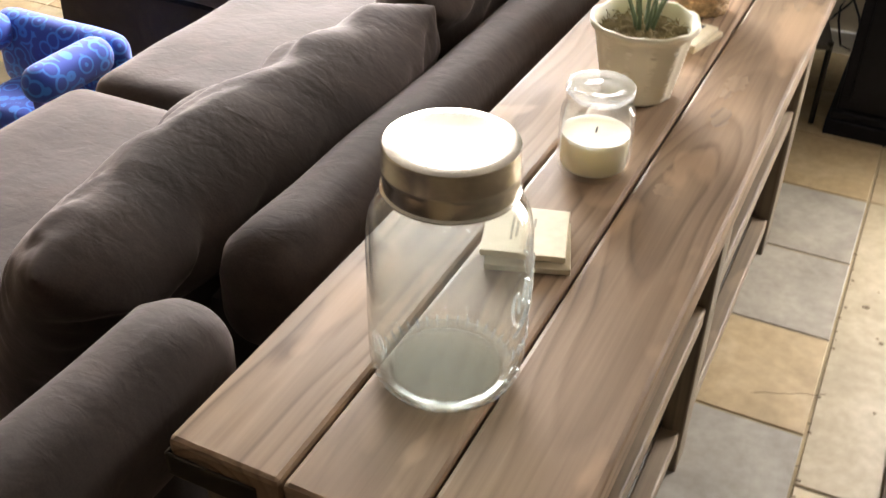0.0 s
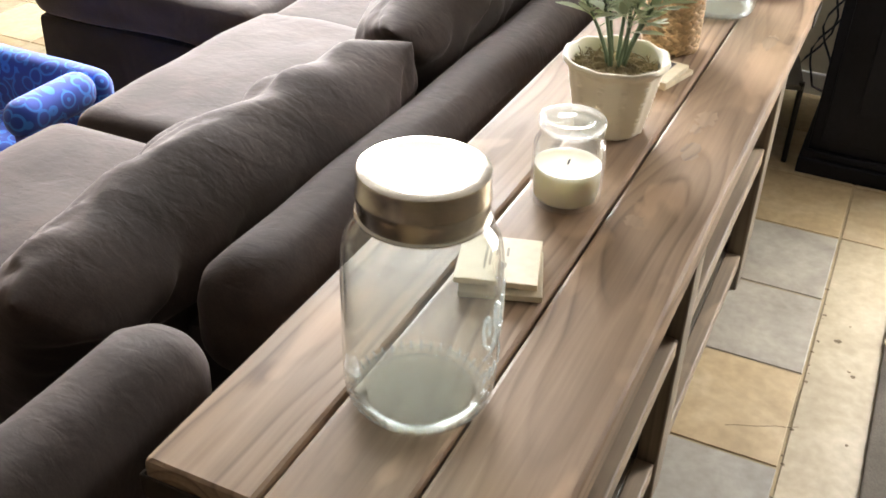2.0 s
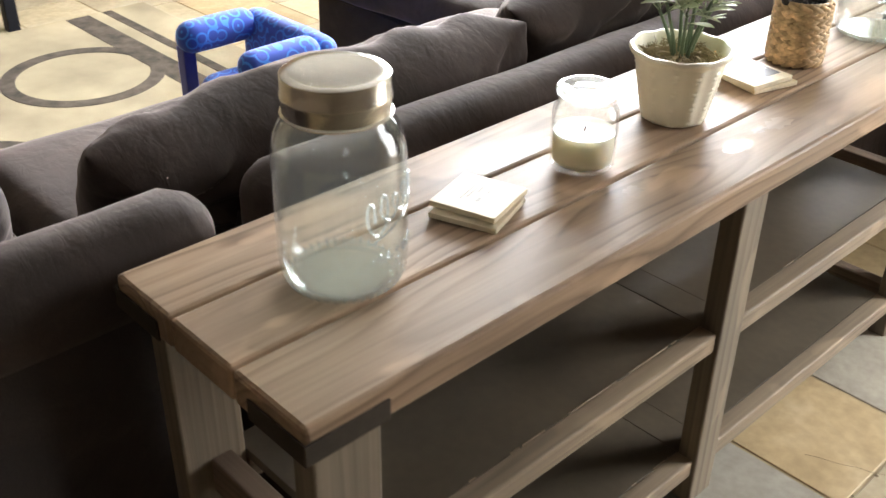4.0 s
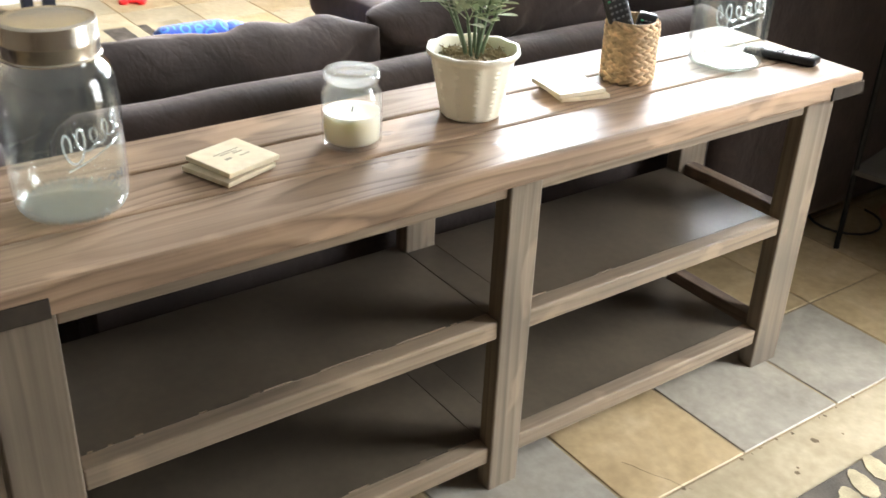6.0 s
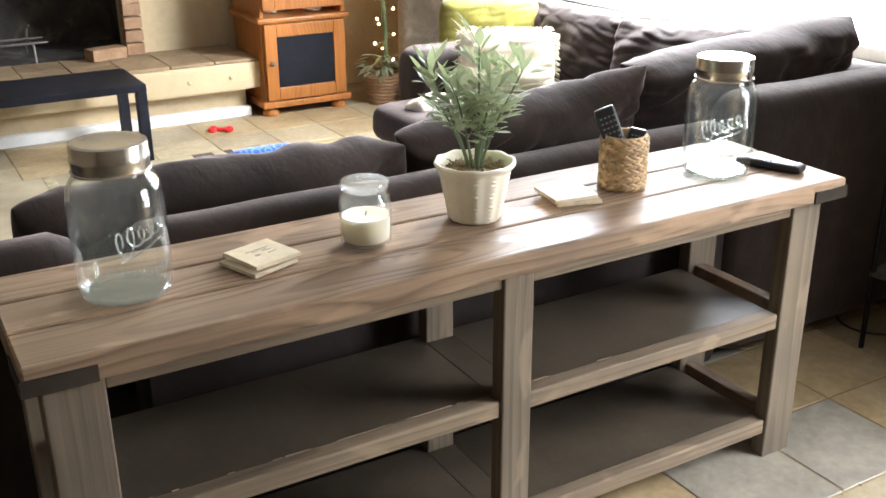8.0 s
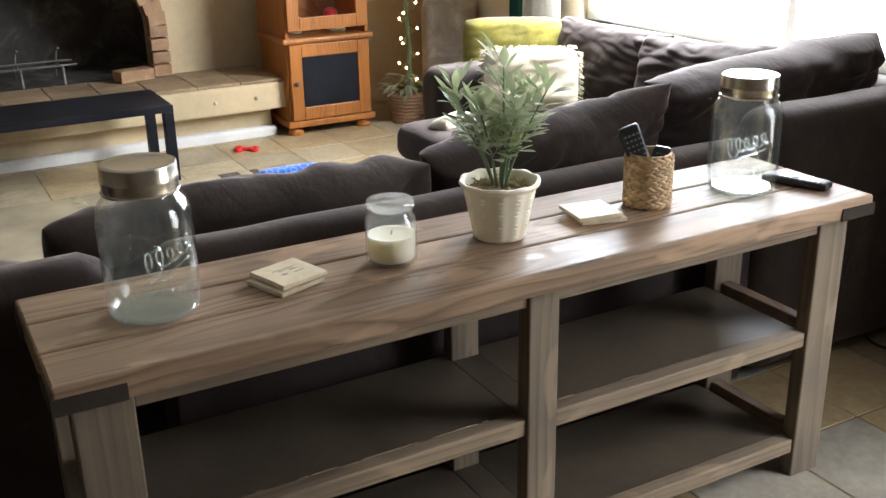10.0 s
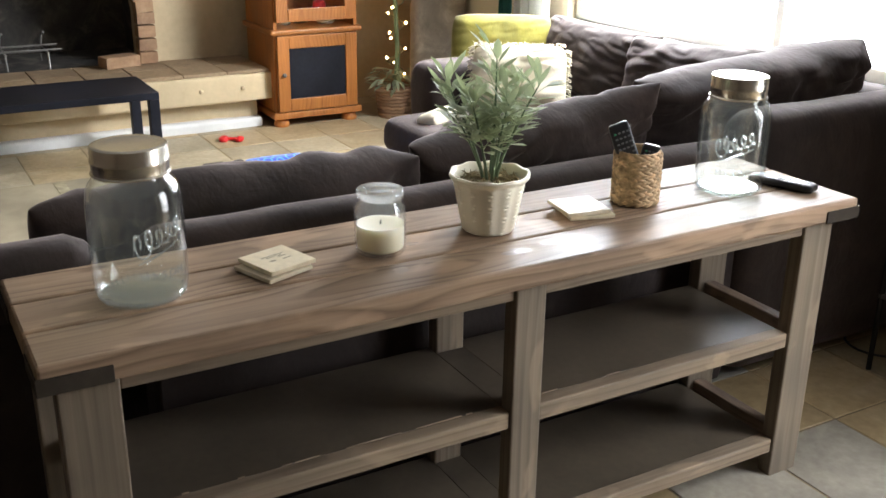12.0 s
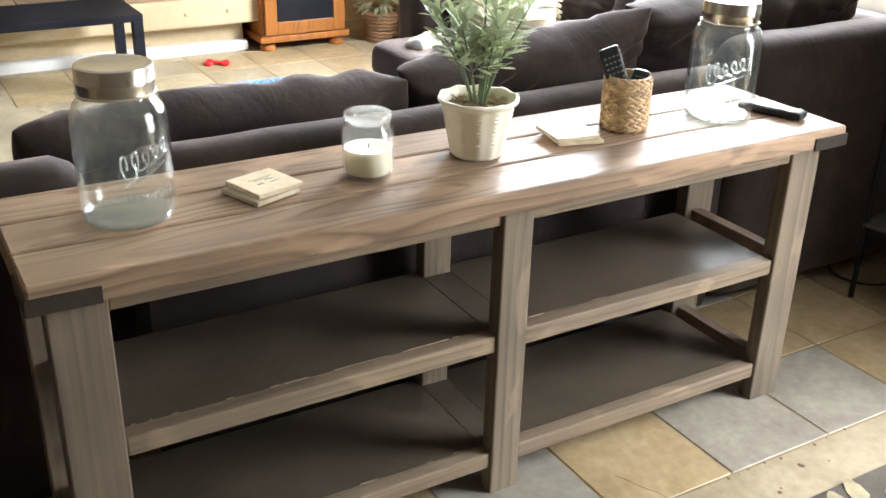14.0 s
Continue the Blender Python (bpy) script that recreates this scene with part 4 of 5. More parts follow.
c1 = coasters((-0.208, 0.441), 17, (0.008, -0.010, 3), "pale travertine coaster with a faint grey print")
for k, (x, y, w, h) in enumerate(((-0.018, -0.024, 0.05, 0.003), (-0.012, -0.016, 0.034, 0.003), (-0.006, 0.004, 0.018, 0.004), (0.004, -0.02, 0.012, 0.006), (0.008, 0.006, 0.02, 0.003))):
    part("printed_line", box(x, x + h, y, y + w, 0.0091, 0.0094), FADED, c1, "faded grey print")
c2 = coasters((-0.207, 1.120), -9, (0.004, 0.012, -6), "pale travertine coaster with a small dark picture")
part("printed_picture", box(-0.03, 0.03, 0.004, 0.042, 0.0091, 0.0094), INK, c2, "small dark printed picture")
part("printed_line", box(-0.004, 0.004, 0.01, 0.036, 0.0094, 0.0096), COASTER, c2)

# ---- potted plant ----
plant = thing("potted_plant", "grey-green leafy plant in a cream ribbed ceramic pot", "potted plant", (-0.212, 0.896, H + 0.0005))


def scallop(a, z):
    rib = 0.016 * math.cos(12 * a) + 0.020 * math.sin(z * 700 + 6 * a) * (1 if math.cos(12 * a) > 0.2 else 0)
    return (1 + (rib if z < 0.108 else 0.012 * math.cos(10 * a))), (0.0012 * math.cos(10 * a) if z > 0.108 else 0)


pot_profile = [(0, 0.001), (0.049, 0.0), (0.0525, 0.003)] + [(0.0525 + 0.0195 * k / 26, 0.003 + 0.1 * k / 26) for k in range(1, 27)] + [(0.074, 0.106), (0.080, 0.1105), (0.082, 0.115), (0.0805, 0.1195), (0.076, 0.1195), (0.072, 0.115), (0.0665, 0.1), (0.06, 0.08), (0, 0.08)]
part("pot", lathe(pot_profile, 144, None, scallop), CERAMIC, plant, "cream ceramic pot with cable ribs and wavy rim", smooth=True)
moss = lathe([(0.0645, 0.096), (0.05, 0.102), (0.03, 0.105), (0, 0.106)], 40, None, lambda a, z: (1, 0.004 * math.sin(a * 7 + z * 900) + 0.003 * math.cos(a * 13)))
rng = random.Random(11)
for k in range(330):
    an, r = rng.random() * 6.283, 0.063 * math.sqrt(rng.random())
    p = Vector((r * math.cos(an), r * math.sin(an), 0.1 + rng.random() * 0.006))
    d = Vector((rng.uniform(-1, 1), rng.uniform(-1, 1), rng.uniform(-0.1, 0.7))).normalized()
    e = d.cross(Vector((0.3, 0.2, 1))).normalized()
    tube([p, p + d * 0.006 + e * 0.003, p + d * 0.013], rng.uniform(0.0006, 0.0018), 4, moss, 0.6)
part("moss", moss, MOSS, plant, "dry curled moss")
rng = random.Random(3)
for k in range(8):
    an = 2 * math.pi * k / 7 + rng.uniform(-0.3, 0.3)
    spread = (0.0 if k == 7 else rng.uniform(0.045, 0.085))
    height = 0.245 if k == 7 else rng.uniform(0.15, 0.215)
    pts = []
    for i in range(9):
        u = i / 8
        pts.append(Vector((0.012 * math.cos(an) + spread * math.cos(an) * u ** 1.3, 0.012 * math.sin(an) + spread * math.sin(an) * u ** 1.3, 0.1 + height * u)))
    stem = part("stem", tube(pts, 0.0036, 7, None, 0.35), STEM, plant, smooth=True)
    bm = bmesh.new()
    for i in range(24):
        u = 0.4 + 0.6 * i / 23
        f = u * 8
        j = min(7, int(f))
        p = pts[j].lerp(pts[j + 1], f - j)
        la = i * 2.4 + rng.uniform(-0.4, 0.4)
        d = Vector((math.cos(la), math.sin(la), rng.uniform(0.25, 0.9) if u < 0.92 else 1.8))
        out = Vector((math.cos(la), math.sin(la), 0))
        q = p + d.normalized() * rng.uniform(0.004, 0.04)
        tube([p, q], 0.0009, 4, bm)
        leaf_blade(bm, q, d, Vector((0, 0, 1)) + out * 0.1, rng.uniform(0.036, 0.056), rng.uniform(0.015, 0.021), rng.uniform(0.05, 0.3))
        if rng.random() < 0.6:
            d2 = (d + Vector((rng.uniform(-1, 1), rng.uniform(-1, 1), rng.uniform(-0.2, 0.6)))).normalized()
            leaf_blade(bm, q, d2, Vector((0, 0, 1)) + out * 0.1, rng.uniform(0.028, 0.044), rng.uniform(0.012, 0.017), 0.2)
    part("leaves", bm, LEAF, stem, "narrow grey-green leaves", smooth=True)


# ---- basket and remotes ----
def remote(at, m, label, length=0.17, width=0.046):
    t = thing("remote_control", label, "remote control")
    t.matrix_world = m
    body = part("case", soft_box(-width / 2, width / 2, -length / 2, length / 2, 0, 0.019, 0.008, 8, 0.0), PLASTIC, t, "black plastic case", smooth=True)
    for i in range(12):
        for j in range(4):
            if i in (5, 6, 7) and j in (1, 2):
                continue
            mt = BUTTON_GREEN if (i == 11 and j == 0) else BUTTON
            part("button", box(-0.0029, 0.0029, -0.0021, 0.0021, 0, 0.0016, 0.0007, 1), mt, body, at=((j - 1.5) * width * 0.2, -length * 0.39 + i * length * 0.07, 0.0188))
    part("round_pad", lathe([(0, 0.002), (0.009, 0.002), (0.0105, 0.001), (0.0105, 0), (0, 0)], 20), BUTTON, body, at=(0, 0.002, 0.0188))
    return t


basket = thing("woven_basket", "small round braided seagrass basket holding remotes", "basket", (-0.214, 1.279, H + 0.0005))
basket.scale = (0.9, 0.9, 1.0)
N_STRAND = 16
strand_mesh = []
for s in (0, 1):
    pts = []
    for q in range(5):
        u = q / 4
        an = (u - 0.5) * 2 * math.pi / N_STRAND * 1.5
        r = 0.0508 + 0.0042 * math.sin(math.pi * u)
        pts.append((r * math.cos(an), r * math.sin(an), (u - 0.5) * (0.012 if s == 0 else -0.012)))
    bm = tube(pts, 0.0056, 6)
    me = bpy.data.meshes.new("strand")
    bm.to_mesh(me)
    bm.free()
    me.materials.append(WICKER)
    me.shade_smooth()
    strand_mesh.append(me)
rng = random.Random(14)
for k in range(7):
    for s in (0, 1):
        for i in range(N_STRAND):
            ob = new("strand", strand_mesh[s])
            ob.parent = basket
            ob.location = (0, 0, 0.0085 + k * 0.0155 + s * 0.0076 + rng.uniform(-0.0006, 0.0006))
            ob.rotation_euler = (0, 0, 2 * math.pi * (i + 0.5 * s + 0.25 * (k % 2)) / N_STRAND + rng.uniform(-0.02, 0.02))
part("rim", lathe([(0.0525, 0.114), (0.0555, 0.1165), (0.0525, 0.1195), (0.0475, 0.1185), (0.0475, 0.114)], 48), WICKER, basket, smooth=True)
part("lining", lathe([(0.0, 0.002), (0.049, 0.002), (0.049, 0.116), (0.0468, 0.116), (0.0468, 0.006), (0.0, 0.006)], 48), WICKER, basket)


def standing(base, up, face, length):
    """A pose whose y axis runs along up from base and whose z axis turns towards face."""
    y = Vector(up).normalized()
    x = y.cross(Vector(face)).normalized()
    z = x.cross(y)
    m = Matrix((x, y, z)).transposed().to_4x4()
    return Matrix.Translation(Vector(base) + y * length / 2) @ m


remote(None, standing((-0.206, 1.285, H + 0.02), (-0.20, -0.30, 0.92), (0.85, -0.5, 0.2), 0.17), "black remote control standing tilted in the basket")
remote(None, standing((-0.224, 1.292, H + 0.012), (0.12, 0.16, 0.95), (0.85, -0.5, 0.2), 0.12), "short dark remote control deep in the basket", 0.12, 0.04)
remote(None, Matrix.Translation((-0.142, 1.660, H + 0.001)) @ pose(0, 0, 0, 0, 0, 110), "black remote control lying on the table end", 0.155, 0.046)

# ---- things beyond the sofa ----
arm = thing("oak_cabinet", "honey oak cabinet with dark lower door and glazed top", "cabinet", (-3.86, 2.055, 0))
hw = 0.27
part("body", box(-0.46, -0.02, -hw + 0.02, hw - 0.02, 0.085, 0.53, 0.004), OAK, arm)
part("plinth", box(-0.47, 0.0, -hw, hw, 0.06, 0.10, 0.010, 3), OAK, arm)
part("waist_moulding", box(-0.47, 0.004, -hw - 0.004, hw + 0.004, 0.53, 0.56, 0.010, 3), OAK, arm)
part("upper_side", box(-0.46, -0.02, -hw + 0.02, -hw + 0.04, 0.56, 1.75, 0.002), OAK, arm)
part("upper_side", box(-0.46, -0.02, hw - 0.04, hw - 0.02, 0.56, 1.75, 0.002), OAK, arm)
part("upper_back", box(-0.46, -0.44, -hw + 0.041, hw - 0.041, 0.56, 1.75), OAK, arm)
part("cornice", box(-0.48, 0.02, -hw - 0.015, hw + 0.015, 1.75, 1.81, 0.014, 3), OAK, arm)
part("shelf", box(-0.438, -0.03, -hw + 0.041, hw - 0.041, 0.98, 1.0), OAK, arm)
for z0, z1, fill, nm in ((0.105, 0.525, BLACK_CABINET, "lower_door"), (0.60, 1.73, PANE, "glass_door")):
    d = part(nm, box(-0.018, 0.004, -hw + 0.03, -hw + 0.10, z0, z1, 0.004, bm=box(-0.018, 0.004, hw - 0.10, hw - 0.03, z0, z1, 0.004, bm=box(-0.018, 0.004, -hw + 0.1001, hw - 0.1001, z0, z0 + 0.07, 0.004, bm=box(-0.018, 0.004, -hw + 0.1001, hw - 0.1001, z1 - 0.07, z1, 0.004)))), OAK, arm)
    ins = part("panel", box(-0.012, -0.006, -hw + 0.1002, hw - 0.1002, z0 + 0.0701, z1 - 0.0701), fill, d, "near-black inset panel" if fill is BLACK_CABINET else "clear glass pane")
    ins.visible_shadow = fill is not PANE
    part("knob", lathe([(0, 0), (0.006, 0), (0.006, 0.008), (0.012, 0.014), (0.012, 0.02), (0.006, 0.025), (0, 0.026)], 16), IRON, d, at=(0.004, -hw + 0.06, (z0 + z1) / 2)).rotation_euler = (0, radians(90), 0)
for x in (-0.40, -0.06):
    for y in (-hw + 0.06, hw - 0.06):
        part("bun_foot", lathe([(0, 0), (0.03, 0.0), (0.042, 0.012), (0.046, 0.026), (0.042, 0.042), (0.03, 0.052), (0.026, 0.061), (0, 0.061)], 24), OAK, arm, at=(x, y, 0), smooth=True)
for k, (y, h, r, mt) in enumerate(((-0.12, 0.09, 0.05, CERAMIC), (0.0, 0.05, 0.06, PLASTIC), (0.11, 0.035, 0.055, CREAM_CLOTH), (0.12, 0.12, 0.045, RED))):
    o = part("cabinet_ornament", lathe([(0, 0), (r * 0.7, 0), (r, h * 0.4), (r * 0.8, h * 0.9), (r * 0.4, h), (0, h)], 20), mt, at=(-4.06 - 0.05 * (k % 2) + (0.06 if k == 2 else 0), 2.055 + y, 0.5605 if k != 3 else 0.5605), smooth=True)
    tagged(o, ("pale round ornament in the glazed cabinet", "dark bowl in the glazed cabinet", "cream dish in the glazed cabinet", "red ornament in the glazed cabinet")[k], "ornament")

bench = thing("black_bench", "black coffee table with square legs in front of the hearth", "coffee table", (-3.58, 0.45, 0))
part("tabletop", box(-0.22, 0.22, -0.58, 0.58, 0.355, 0.39, 0.004), BLACK_CABINET, bench)
for x in (-0.195, 0.195):
    for y in (-0.555, 0.555):
        part("leg", box(x - 0.024, x + 0.024, y - 0.024, y + 0.024, 0, 0.3545, 0.003), BLACK_CABINET, bench)

toy = thing("dog_toy", "red plastic bone-shaped toy on the tiles", "toy", (-3.725, 1.485, 0.0), 62)
toy.scale = (0.68, 0.68, 0.8)
part("bar", tube([(-0.05, 0, 0.03), (0.05, 0, 0.03)], 0.012, 10), RED, toy, smooth=True)
for s in (-1, 1):
    for u in (-1, 1):
        ring = None
        pts = [(s * 0.062 + 0.022 * math.cos(a), u * 0.02 + 0.022 * math.sin(a), 0.03) for a in [2 * math.pi * k / 14 for k in range(15)]]
        part("ring", tube(pts, 0.011 if s > 0 else 0.015, 8), RED, toy, smooth=True)

chair = thing("child_chair", "small blue upholstered chair with a scroll print", "chair", (-1.68, 1.06, 0))
for nm, b in (("armrest", (0.05, 0.14, -0.13, 0.13, 0.34, 0.435)), ("armrest", (-0.27, -0.18, -0.13, 0.13, 0.34, 0.435)), ("backrest", (-0.27, 0.14, 0.10, 0.19, 0.22, 0.425)), ("seat", (-0.175, 0.045, -0.12, 0.10, 0.20, 0.30))):
    part(nm, soft_box(*b, 0.045, 12, 0.003, 6), BLUE, chair, "blue cloth with pale scroll print", smooth=True)
for x in (-0.24, 0.11):
    for y in (-0.10, 0.15):
        part("leg", box(x - 0.02, x + 0.02, y - 0.02, y + 0.02, 0.0135, 0.36, 0.004), PURPLE, chair)

# lit tree beside the cabinet
tree = thing("lit_tree", "small potted tree wound with warm fairy lights", "potted tree", (-3.86, 2.54, 0))
bm = lathe([(0, 0), (0.09, 0), (0.115, 0.2), (0.11, 0.2), (0.085, 0.02), (0, 0.02)], 32)
part("wicker_pot", bm, BRICK, tree, "reddish wicker pot", smooth=True)
for k in range(9):
    r = 0.0925 + 0.0255 * k / 9
    part("pot_band", tube([(r * math.cos(a), r * math.sin(a), 0.012 + 0.021 * k + 0.003 * math.sin(a * 12)) for a in [2 * math.pi * q / 36 for q in range(37)]], 0.009, 6), BRICK, tree, smooth=True)
part("trunk", tube([(0, 0, 0.02), (0.012, 0.01, 0.4), (-0.01, 0.0, 0.8), (0.0, 0.01, 1.35)], 0.018, 8, None, 0.5), STEM, tree, smooth=True)
rng = random.Random(21)
bm = bmesh.new()
for k in range(300):
    z = rng.choice((rng.uniform(0.19, 0.30), rng.uniform(0.70, 1.6), rng.uniform(0.8, 1.6)))
    an = rng.random() * 6.283
    r = rng.uniform(0.02, 0.12 if z < 0.4 else 0.26)
    d = Vector((math.cos(an), math.sin(an), rng.uniform(-0.5, 0.6)))
    leaf_blade(bm, Vector((r * math.cos(an), r * math.sin(an), z)), d, Vector((0, 0, 1)), rng.uniform(0.05, 0.1), rng.uniform(0.018, 0.03), 0.3)
part("leaves", bm, LEAF, tree, smooth=True)
wire = [(0.05 * math.cos(k * 0.55), 0.05 * math.sin(k * 0.55), 0.25 + 0.012 * k) for k in range(70)]
part("wire", tube(wire, 0.0025, 5), STEM, tree)
for k in range(1, 70, 4):
    w = Vector(wire[k]) * 1.0
    part("bulb", lathe([(0, 0.0), (0.0055, 0.003), (0.007, 0.009), (0.004, 0.015), (0, 0.017)], 10), BULB, tree, "glowing warm bulb", at=(w.x * 1.25, w.y * 1.25, w.z))

arm2 = thing("wing_chair", "taupe upholstered chair in the corner behind the sofa", "chair", (-3.74, 2.76, 0), 0)
part("backrest", soft_box(-0.06, 0.06, -0.17, 0.17, 0.12, 0.72, 0.05, 12, 0.005, 6), GREY_CLOTH, arm2, smooth=True)
part("seat", soft_box(-0.02, 0.30, -0.17, 0.17, 0.12, 0.37, 0.05, 12, 0.005, 6), GREY_CLOTH, arm2, smooth=True)
for x in (-0.03, 0.26):
    for y in (-0.13, 0.13):
        part("leg", box(x - 0.018, x + 0.018, y - 0.018, y + 0.018, 0, 0.13, 0.003), BLACK_CABINET, arm2)


def drape(name, x0, x1, y, z0, z1, folds, depth, material, label):
    bm = bmesh.new()
    n = folds * 10
    cols = []
    for i in range(n + 1):
        u = i / n
        cols.append([bm.verts.new((x0 + (x1 - x0) * u, y + depth * math.sin(u * folds * 2 * math.pi) * (0.6 + 0.4 * (1 - k / 6)), z0 + (z1 - z0) * k / 6)) for k in range(7)])
    for p, q in zip(cols, cols[1:]):
        for k in range(6):
            bm.faces.new((p[k], q[k], q[k + 1], p[k + 1]))
    bmesh.ops.solidify(bm, geom=list(bm.faces), thickness=0.003)
    ob = part(name, bm, material, smooth=True)
    return tagged(ob, label, "curtain")


drape("curtain", -3.02, -2.70, 2.80, 0.66, 2.15, 5, 0.03, CURTAIN, "sheer white curtain gathered at the window side")
drape("curtain", -3.16, -3.04, 2.80, 0.05, 2.15, 3, 0.025, TEAL, "dark teal curtain edge beside the white one")
rod = thing("curtain_rod", "thin black curtain rod above the window", "curtain rod", (0, 2.80, 2.16))
part("rod", tube([(-3.25, 0, 0), (-0.4, 0, 0)], 0.011, 10), BLACK_METAL, rod)
for x in (-3.2, -1.75, -0.45):
    part("rod_bracket", box(x - 0.01, x + 0.01, 0.0, 0.149, -0.01, 0.01, 0.002), BLACK_METAL, rod)

# ---- far end of the table ----
cab = thing("black_cabinet", "tall black painted cabinet with a stepped plinth", "cabinet", (0.0, 2.33, 0))
part("body", box(0.02, 0.54, 0.03, 0.57, 0.0, 1.9, 0.006), BLACK_CABINET, cab)
part("plinth", box(0.0, 0.56, 0.0, 0.029, 0.0, 0.06, 0.005, bm=box(0.0, 0.0195, 0.0295, 0.57, 0, 0.06, 0.004)), BLACK_CABINET, cab)
part("plinth_bead", box(0.008, 0.55, 0.010, 0.0295, 0.0605, 0.085, 0.006), BLACK_CABINET, cab)
for x0, x1 in ((0.05, 0.51),):
    d = part("door", box(x0, x1, 0.012, 0.0295, 0.12, 1.85, 0.003), BLACK_CABINET, cab)
    part("raised_panel", box(x0 + 0.08, x1 - 0.08, 0.006, 0.0115, 0.22, 1.75, 0.002), BLACK_CABINET, d)

stand = thing("metal_stand", "thin black metal stand with a low grey tray shelf", "side table", (-0.304, 2.314, 0), 12)
for x, y, z in ((0.008, 0.008, 0.82), (0.008, 0.402, 0.82), (0.272, 0.008, 0.27), (0.272, 0.402, 0.27)):
    part("leg", tube([(x, y, 0.0), (x, y, z)], 0.0085, 8), BLACK_METAL, stand, smooth=True)
part("tray", box(0, 0.28, 0, 0.41, 0.245, 0.262, 0.004), plain("grey_tray", (0.075, 0.068, 0.058), 0.5, amount=0.15), stand, "dull grey-brown tray")
part("top_bar", tube([(0.008, 0.008, 0.82), (0.008, 0.402, 0.82)], 0.0085, 8), BLACK_METAL, stand, smooth=True)
pts = [(-0.40 + 0.105 * math.cos(q * 0.35 + 3.0), 2.505 + 0.11 * math.sin(q * 0.35 + 3.0), 0.0175) for q in range(15)]
tagged(part("power_cable", tube(pts, 0.004, 6), PLASTIC, smooth=True), "black power cable looped on the tiles", "cable")
for k, (x, z) in enumerate(((-0.06, 0.0), (-0.02, 0.02), (0.0, 0.05))):
    pts = [(x + 0.05 * math.sin(q * 0.7 + k), 2.86 + 0.03 * math.cos(q * 0.9 + k), 0.42 - q * 0.05 + z if q < 7 else 0.06 + z * 0.3) for q in range(9)]
    tagged(part("power_cable", tube(pts, 0.004, 6), PLASTIC, smooth=True), "black power cable hanging by the wall", "cable")

ball = part("toy_ball", lathe([(0, 0.0)] + [(0.028 * math.sin(q * math.pi / 10), 0.028 - 0.028 * math.cos(q * math.pi / 10)) for q in range(1, 10)] + [(0, 0.056)], 20), BALL, at=(-0.33, 2.62, 0.0135), smooth=True)
tagged(ball, "small dusty pink ball on the tiles under the stand", "ball")

# ---- rugs ----
rug = tagged(part("area_rug", box(0.322, 2.7, -1.9, 1.78, 0.0135, 0.024, 0.004), RUG_DARK), "taupe rug with cream leaf sprays beside the table", "rug")
rng = random.Random(8)


def flat_leaf(x, y, an, ln, wd, z, parent, material):
    bm = bmesh.new()
    rim = []
    for k in range(22):
        t = 2 * math.pi * k / 22
        u, v = ln / 2 * math.cos(t) + ln / 2, wd / 2 * math.sin(t) * (1 - 0.25 * math.cos(t)) * (1 + 0.09 * math.sin(t * 9))
        rim.append(bm.verts.new((x + u * math.cos(an) - v * math.sin(an), y + u * math.sin(an) + v * math.cos(an), z)))
    bm.faces.new(rim)
    r = bmesh.ops.extrude_face_region(bm, geom=list(bm.faces))
    for v in r["geom"]:
        if isinstance(v, bmesh.types.BMVert):
            v.co.z += 0.0025
    part("leaf_motif", bm, material, parent)


SPRAYS = [(0.445, 1.33, 98), (0.56, 0.86, 70), (0.62, 1.30, 65)] + [(0.75 + 0.42 * (k % 5), 1.2 - 0.55 * (k // 5) + 0.1 * (k % 2), 60 + 25 * ((k * 7) % 5)) for k in range(30)]
for x, y, heading in SPRAYS:
    an = radians(heading)
    bend = rng.uniform(0.1, 0.2)
    stalk = [(x, y, 0.0248)]
    for q in range(6):
        x, y = x + 0.068 * math.cos(an), y + 0.068 * math.sin(an)
        an += bend * 0.5
        stalk.append((x, y, 0.0248))
        for side in (-1, 1) if q < 5 else (0,):
            la = an + side * rng.uniform(0.85, 1.1)
            ln = rng.uniform(0.075, 0.098)
            if not (0.322 < x + ln * math.cos(la) < 2.66 and y + ln * math.sin(la) < 1.76 and y + ln * math.sin(la) > -1.85):
                continue
            flat_leaf(x + 0.012 * math.cos(la), y + 0.012 * math.sin(la), la, ln, ln * rng.uniform(0.5, 0.62), 0.0235, rug, RUG_CREAM)
    if stalk[-1][1] < 1.76 and min(p[0] for p in stalk) > 0.33:
        part("stalk_motif", tube(stalk, 0.0045, 6), RUG_CREAM, rug)
rug2 = tagged(part("living_rug", box(-3.34, -1.58, -1.4, 1.56, 0.0135, 0.024, 0.004), RUG_BEIGE), "beige rug with dark rings and broad bands", "rug")
for cx, cy, r in ((-2.72, 0.98, 0.26), (-2.1, 0.3, 0.34), (-2.85, -0.2, 0.3)):
    bm = bmesh.new()
    n = 48
    rings = [[bm.verts.new((cx + rr * math.cos(2 * math.pi * k / n), cy + rr * math.sin(2 * math.pi * k / n), z)) for k in range(n)] for rr, z in ((r - 0.028, 0.0238), (r - 0.026, 0.0262), (r + 0.026, 0.0262), (r + 0.028, 0.0238))]
    for p, q in zip(rings, rings[1:]):
        for k in range(n):
            bm.faces.new((p[k], p[(k + 1) % n], q[(k + 1) % n], q[k]))
    part("ring_motif", bm, RUG_BROWN, rug2)
for y0, y1, mt in ((1.20, 1.30, RUG_BROWN), (1.36, 1.40, RUG_BROWN), (-0.75, -0.6, RUG_BROWN), (0.5, 0.55, RUG_CREAM)):
    part("band_motif", box(-3.32, -1.6, y0, y1, 0.0236, 0.0256), mt, rug2)

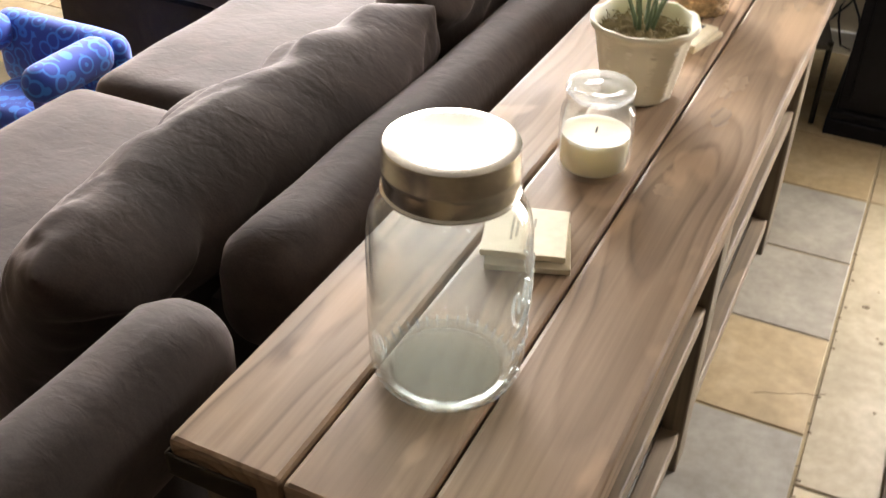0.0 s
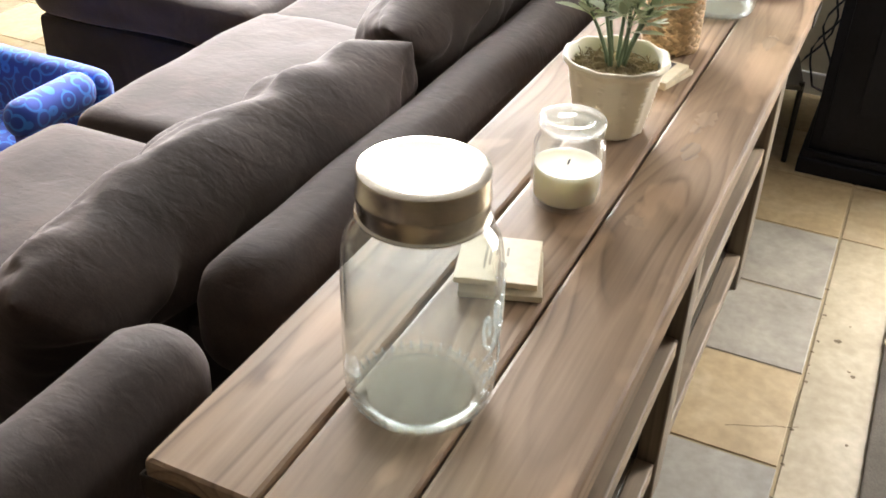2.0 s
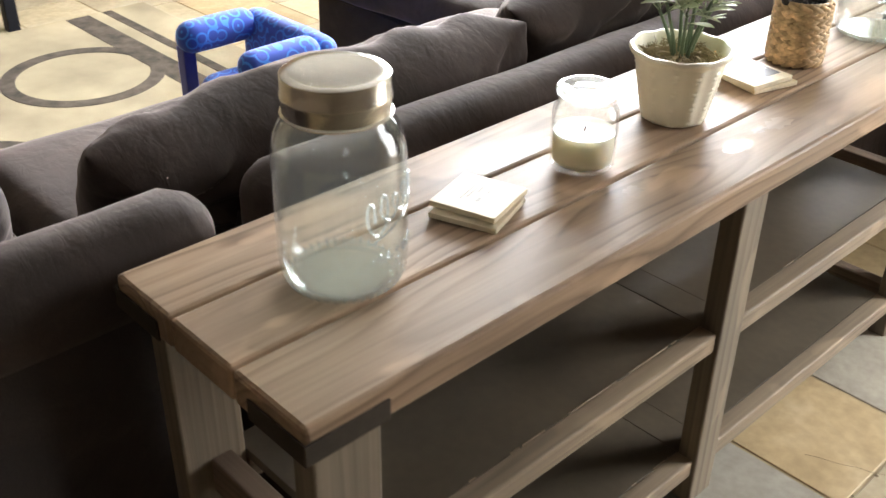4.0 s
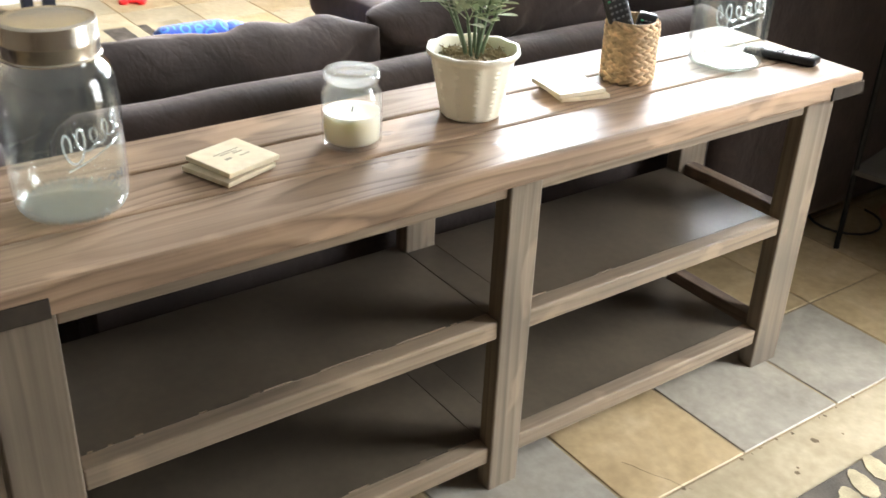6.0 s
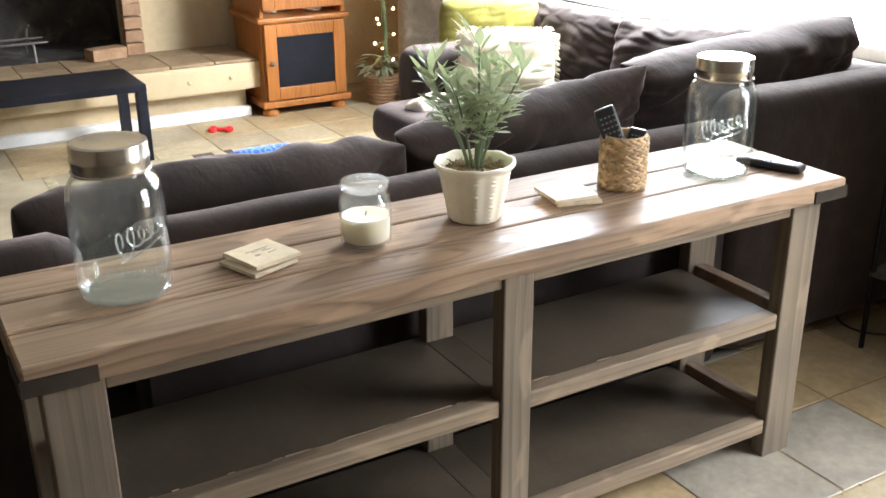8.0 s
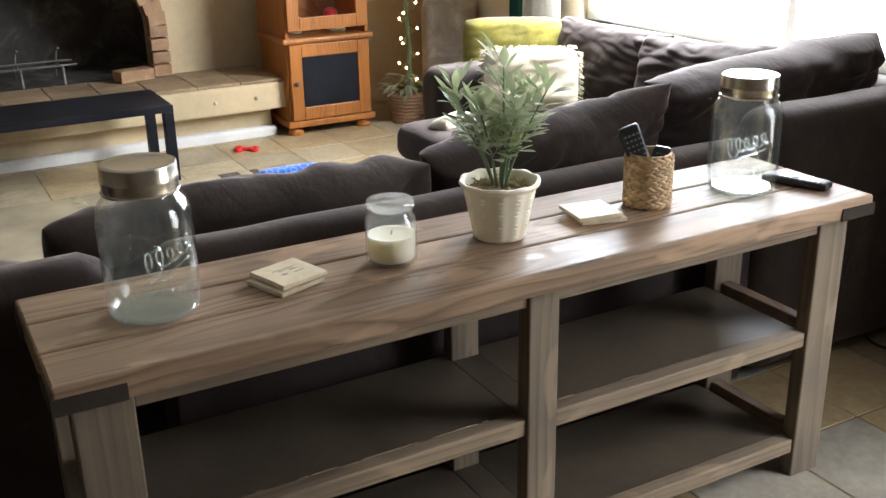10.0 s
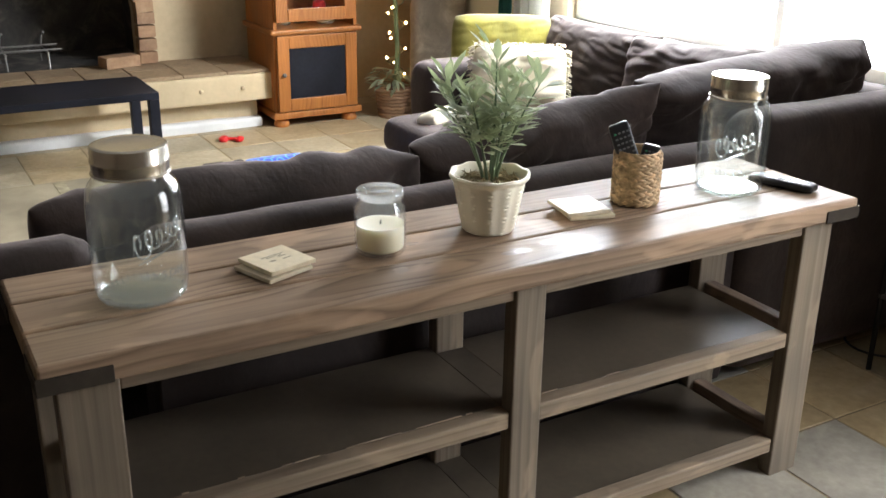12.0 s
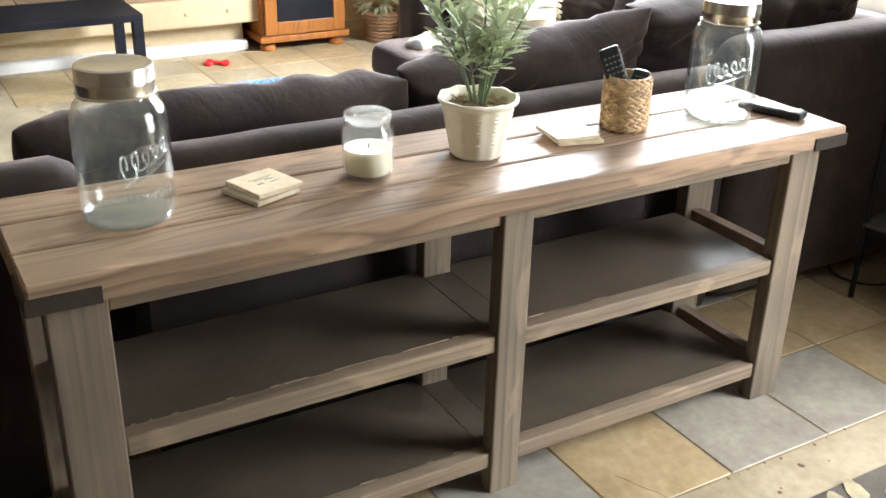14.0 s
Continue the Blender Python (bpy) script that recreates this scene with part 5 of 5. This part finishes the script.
# ---- floor tiles ----
P = 0.3145
XS, YS = 0.172, 1.368
floor = structure(part("floor", box(R["x0"], R["x1"], R["y0"], R["y1"], -0.03, 0.0105), GROUT), "slate tile floor in sand and grey, sand-coloured joints", "floor")
tile_kinds = {}


def tile_mesh(kind, material, sx, sy):
    key = (kind, round(sx, 3), round(sy, 3))
    if key not in tile_kinds:
        bm = box(-sx / 2, sx / 2, -sy / 2, sy / 2, 0.0, 0.0072, 0.002, 1)
        me = bpy.data.meshes.new("tile")
        bm.to_mesh(me)
        bm.free()
        me.materials.append(material)
        tile_kinds[key] = me
    return tile_kinds[key]


def tile(x0, x1, y0, y1, material):
    g = 0.003
    ob = new("tile", tile_mesh(material.name, material, x1 - x0 - 2 * g, y1 - y0 - 2 * g))
    ob.parent = floor
    ob.location = ((x0 + x1) / 2, (y0 + y1) / 2, 0.006)


rng = random.Random(4)
fixed = {(-1, -1): TILE_SAND, (-1, 0): TILE_GREY, (-1, 1): TILE_GREY, (-1, -2): TILE_GREY, (-1, -3): TILE_SAND, (-2, -1): TILE_SAND, (-2, 0): TILE_SAND, (-2, 1): TILE_SAND, (-1, -4): TILE_GREY}
far = None
for i in range(-15, 0):
    for j in range(-16, 5):
        x0, y0 = XS + i * P, YS + j * P
        x1, y1 = x0 + P, y0 + P
        x0, y0, x1, y1 = max(x0, R["x0"] + 0.01), max(y0, R["y0"]), x1, min(y1, R["y1"])
        if x1 - x0 < 0.05 or y1 - y0 < 0.05:
            continue
        mt = fixed.get((i, j)) or (rng.choice((TILE_CREAM, TILE_SAND, TILE_CREAM)) if i < -8 else rng.choice((TILE_SAND, TILE_GREY, TILE_SAND)))
        if j >= 2 and i >= -6:
            mt = TILE_SAND
        if -1.45 < (x0 + x1) / 2 < -0.75 and -1.5 < y0 and y1 < 1.7:
            continue
        if y0 > -0.35:
            tile(x0, x1, y0, y1, mt)
        else:
            far = box(x0 + 0.0045, x1 - 0.0045, y0 + 0.0045, y1 - 0.0045, 0.006, 0.0132, bm=far)
for j in range(-16, 5):
    y0, y1 = YS + j * P * 1.0, YS + (j + 1) * P
    y0, y1 = max(y0, R["y0"]), min(y1, R["y1"])
    if y1 - y0 > 0.05 and j >= 2:
        tile(XS, XS + P, y0, y1, TILE_SAND)
for y0, y1 in ((-3.6, -2.5), (-2.5, -1.4), (-1.4, -0.02), (-0.02, 0.92), (0.92, 2.0)):
    tile(XS, XS + P, y0, y1, TILE_CREAM)
for i in range(1, 10):
    for j in range(-16, 5):
        x0, y0 = XS + i * P, YS + j * P
        x1, y1 = min(x0 + P, R["x1"]), min(y0 + P, R["y1"])
        y0 = max(y0, R["y0"])
        if x1 - x0 < 0.05 or y1 - y0 < 0.05:
            continue
        far = box(x0 + 0.0045, x1 - 0.0045, y0 + 0.0045, y1 - 0.0045, 0.006, 0.0132, bm=far)
rest = part("tile_field", far, TILE_SAND, floor)
tagged(rest, "sand slate tiles", "", "", "stuff")


# chips and a crack in the tiles
def mark(name, x, y, r, seed, label):
    g = random.Random(seed)
    bm = bmesh.new()
    rim = [bm.verts.new((x + r * g.uniform(0.6, 1.2) * math.cos(k * 0.628), y + r * g.uniform(0.5, 1.1) * math.sin(k * 0.628), 0.0134)) for k in range(10)]
    bm.faces.new(rim)
    part(name, bm, CHIP, floor, label)


for x, y, r in ((0.225, 1.527, 0.010), (0.271, 1.411, 0.007), (0.262, 1.424, 0.005), (0.244, 1.599, 0.003), (0.285, 1.18, 0.004)):
    mark("chip", x, y, r, int(x * 1000 + y * 100), "dark chip in the pale tile")
rng = random.Random(77)
px, py = 0.052, 1.129
for k in range(6):
    qx, qy = 0.052 + 0.0228 * (k + 1), 1.129 + 0.0105 * (k + 1) + rng.uniform(-0.003, 0.003)
    part("crack", tube([(px, py, 0.0131), (qx, qy, 0.0131)], 0.0007, 4), CHIP, floor)
    px, py = qx, qy
for k in range(26):
    y = rng.uniform(0.2, 1.75)
    mark("chip", XS + rng.uniform(0.0, 0.012), y, rng.uniform(0.002, 0.006), 900 + k, "")
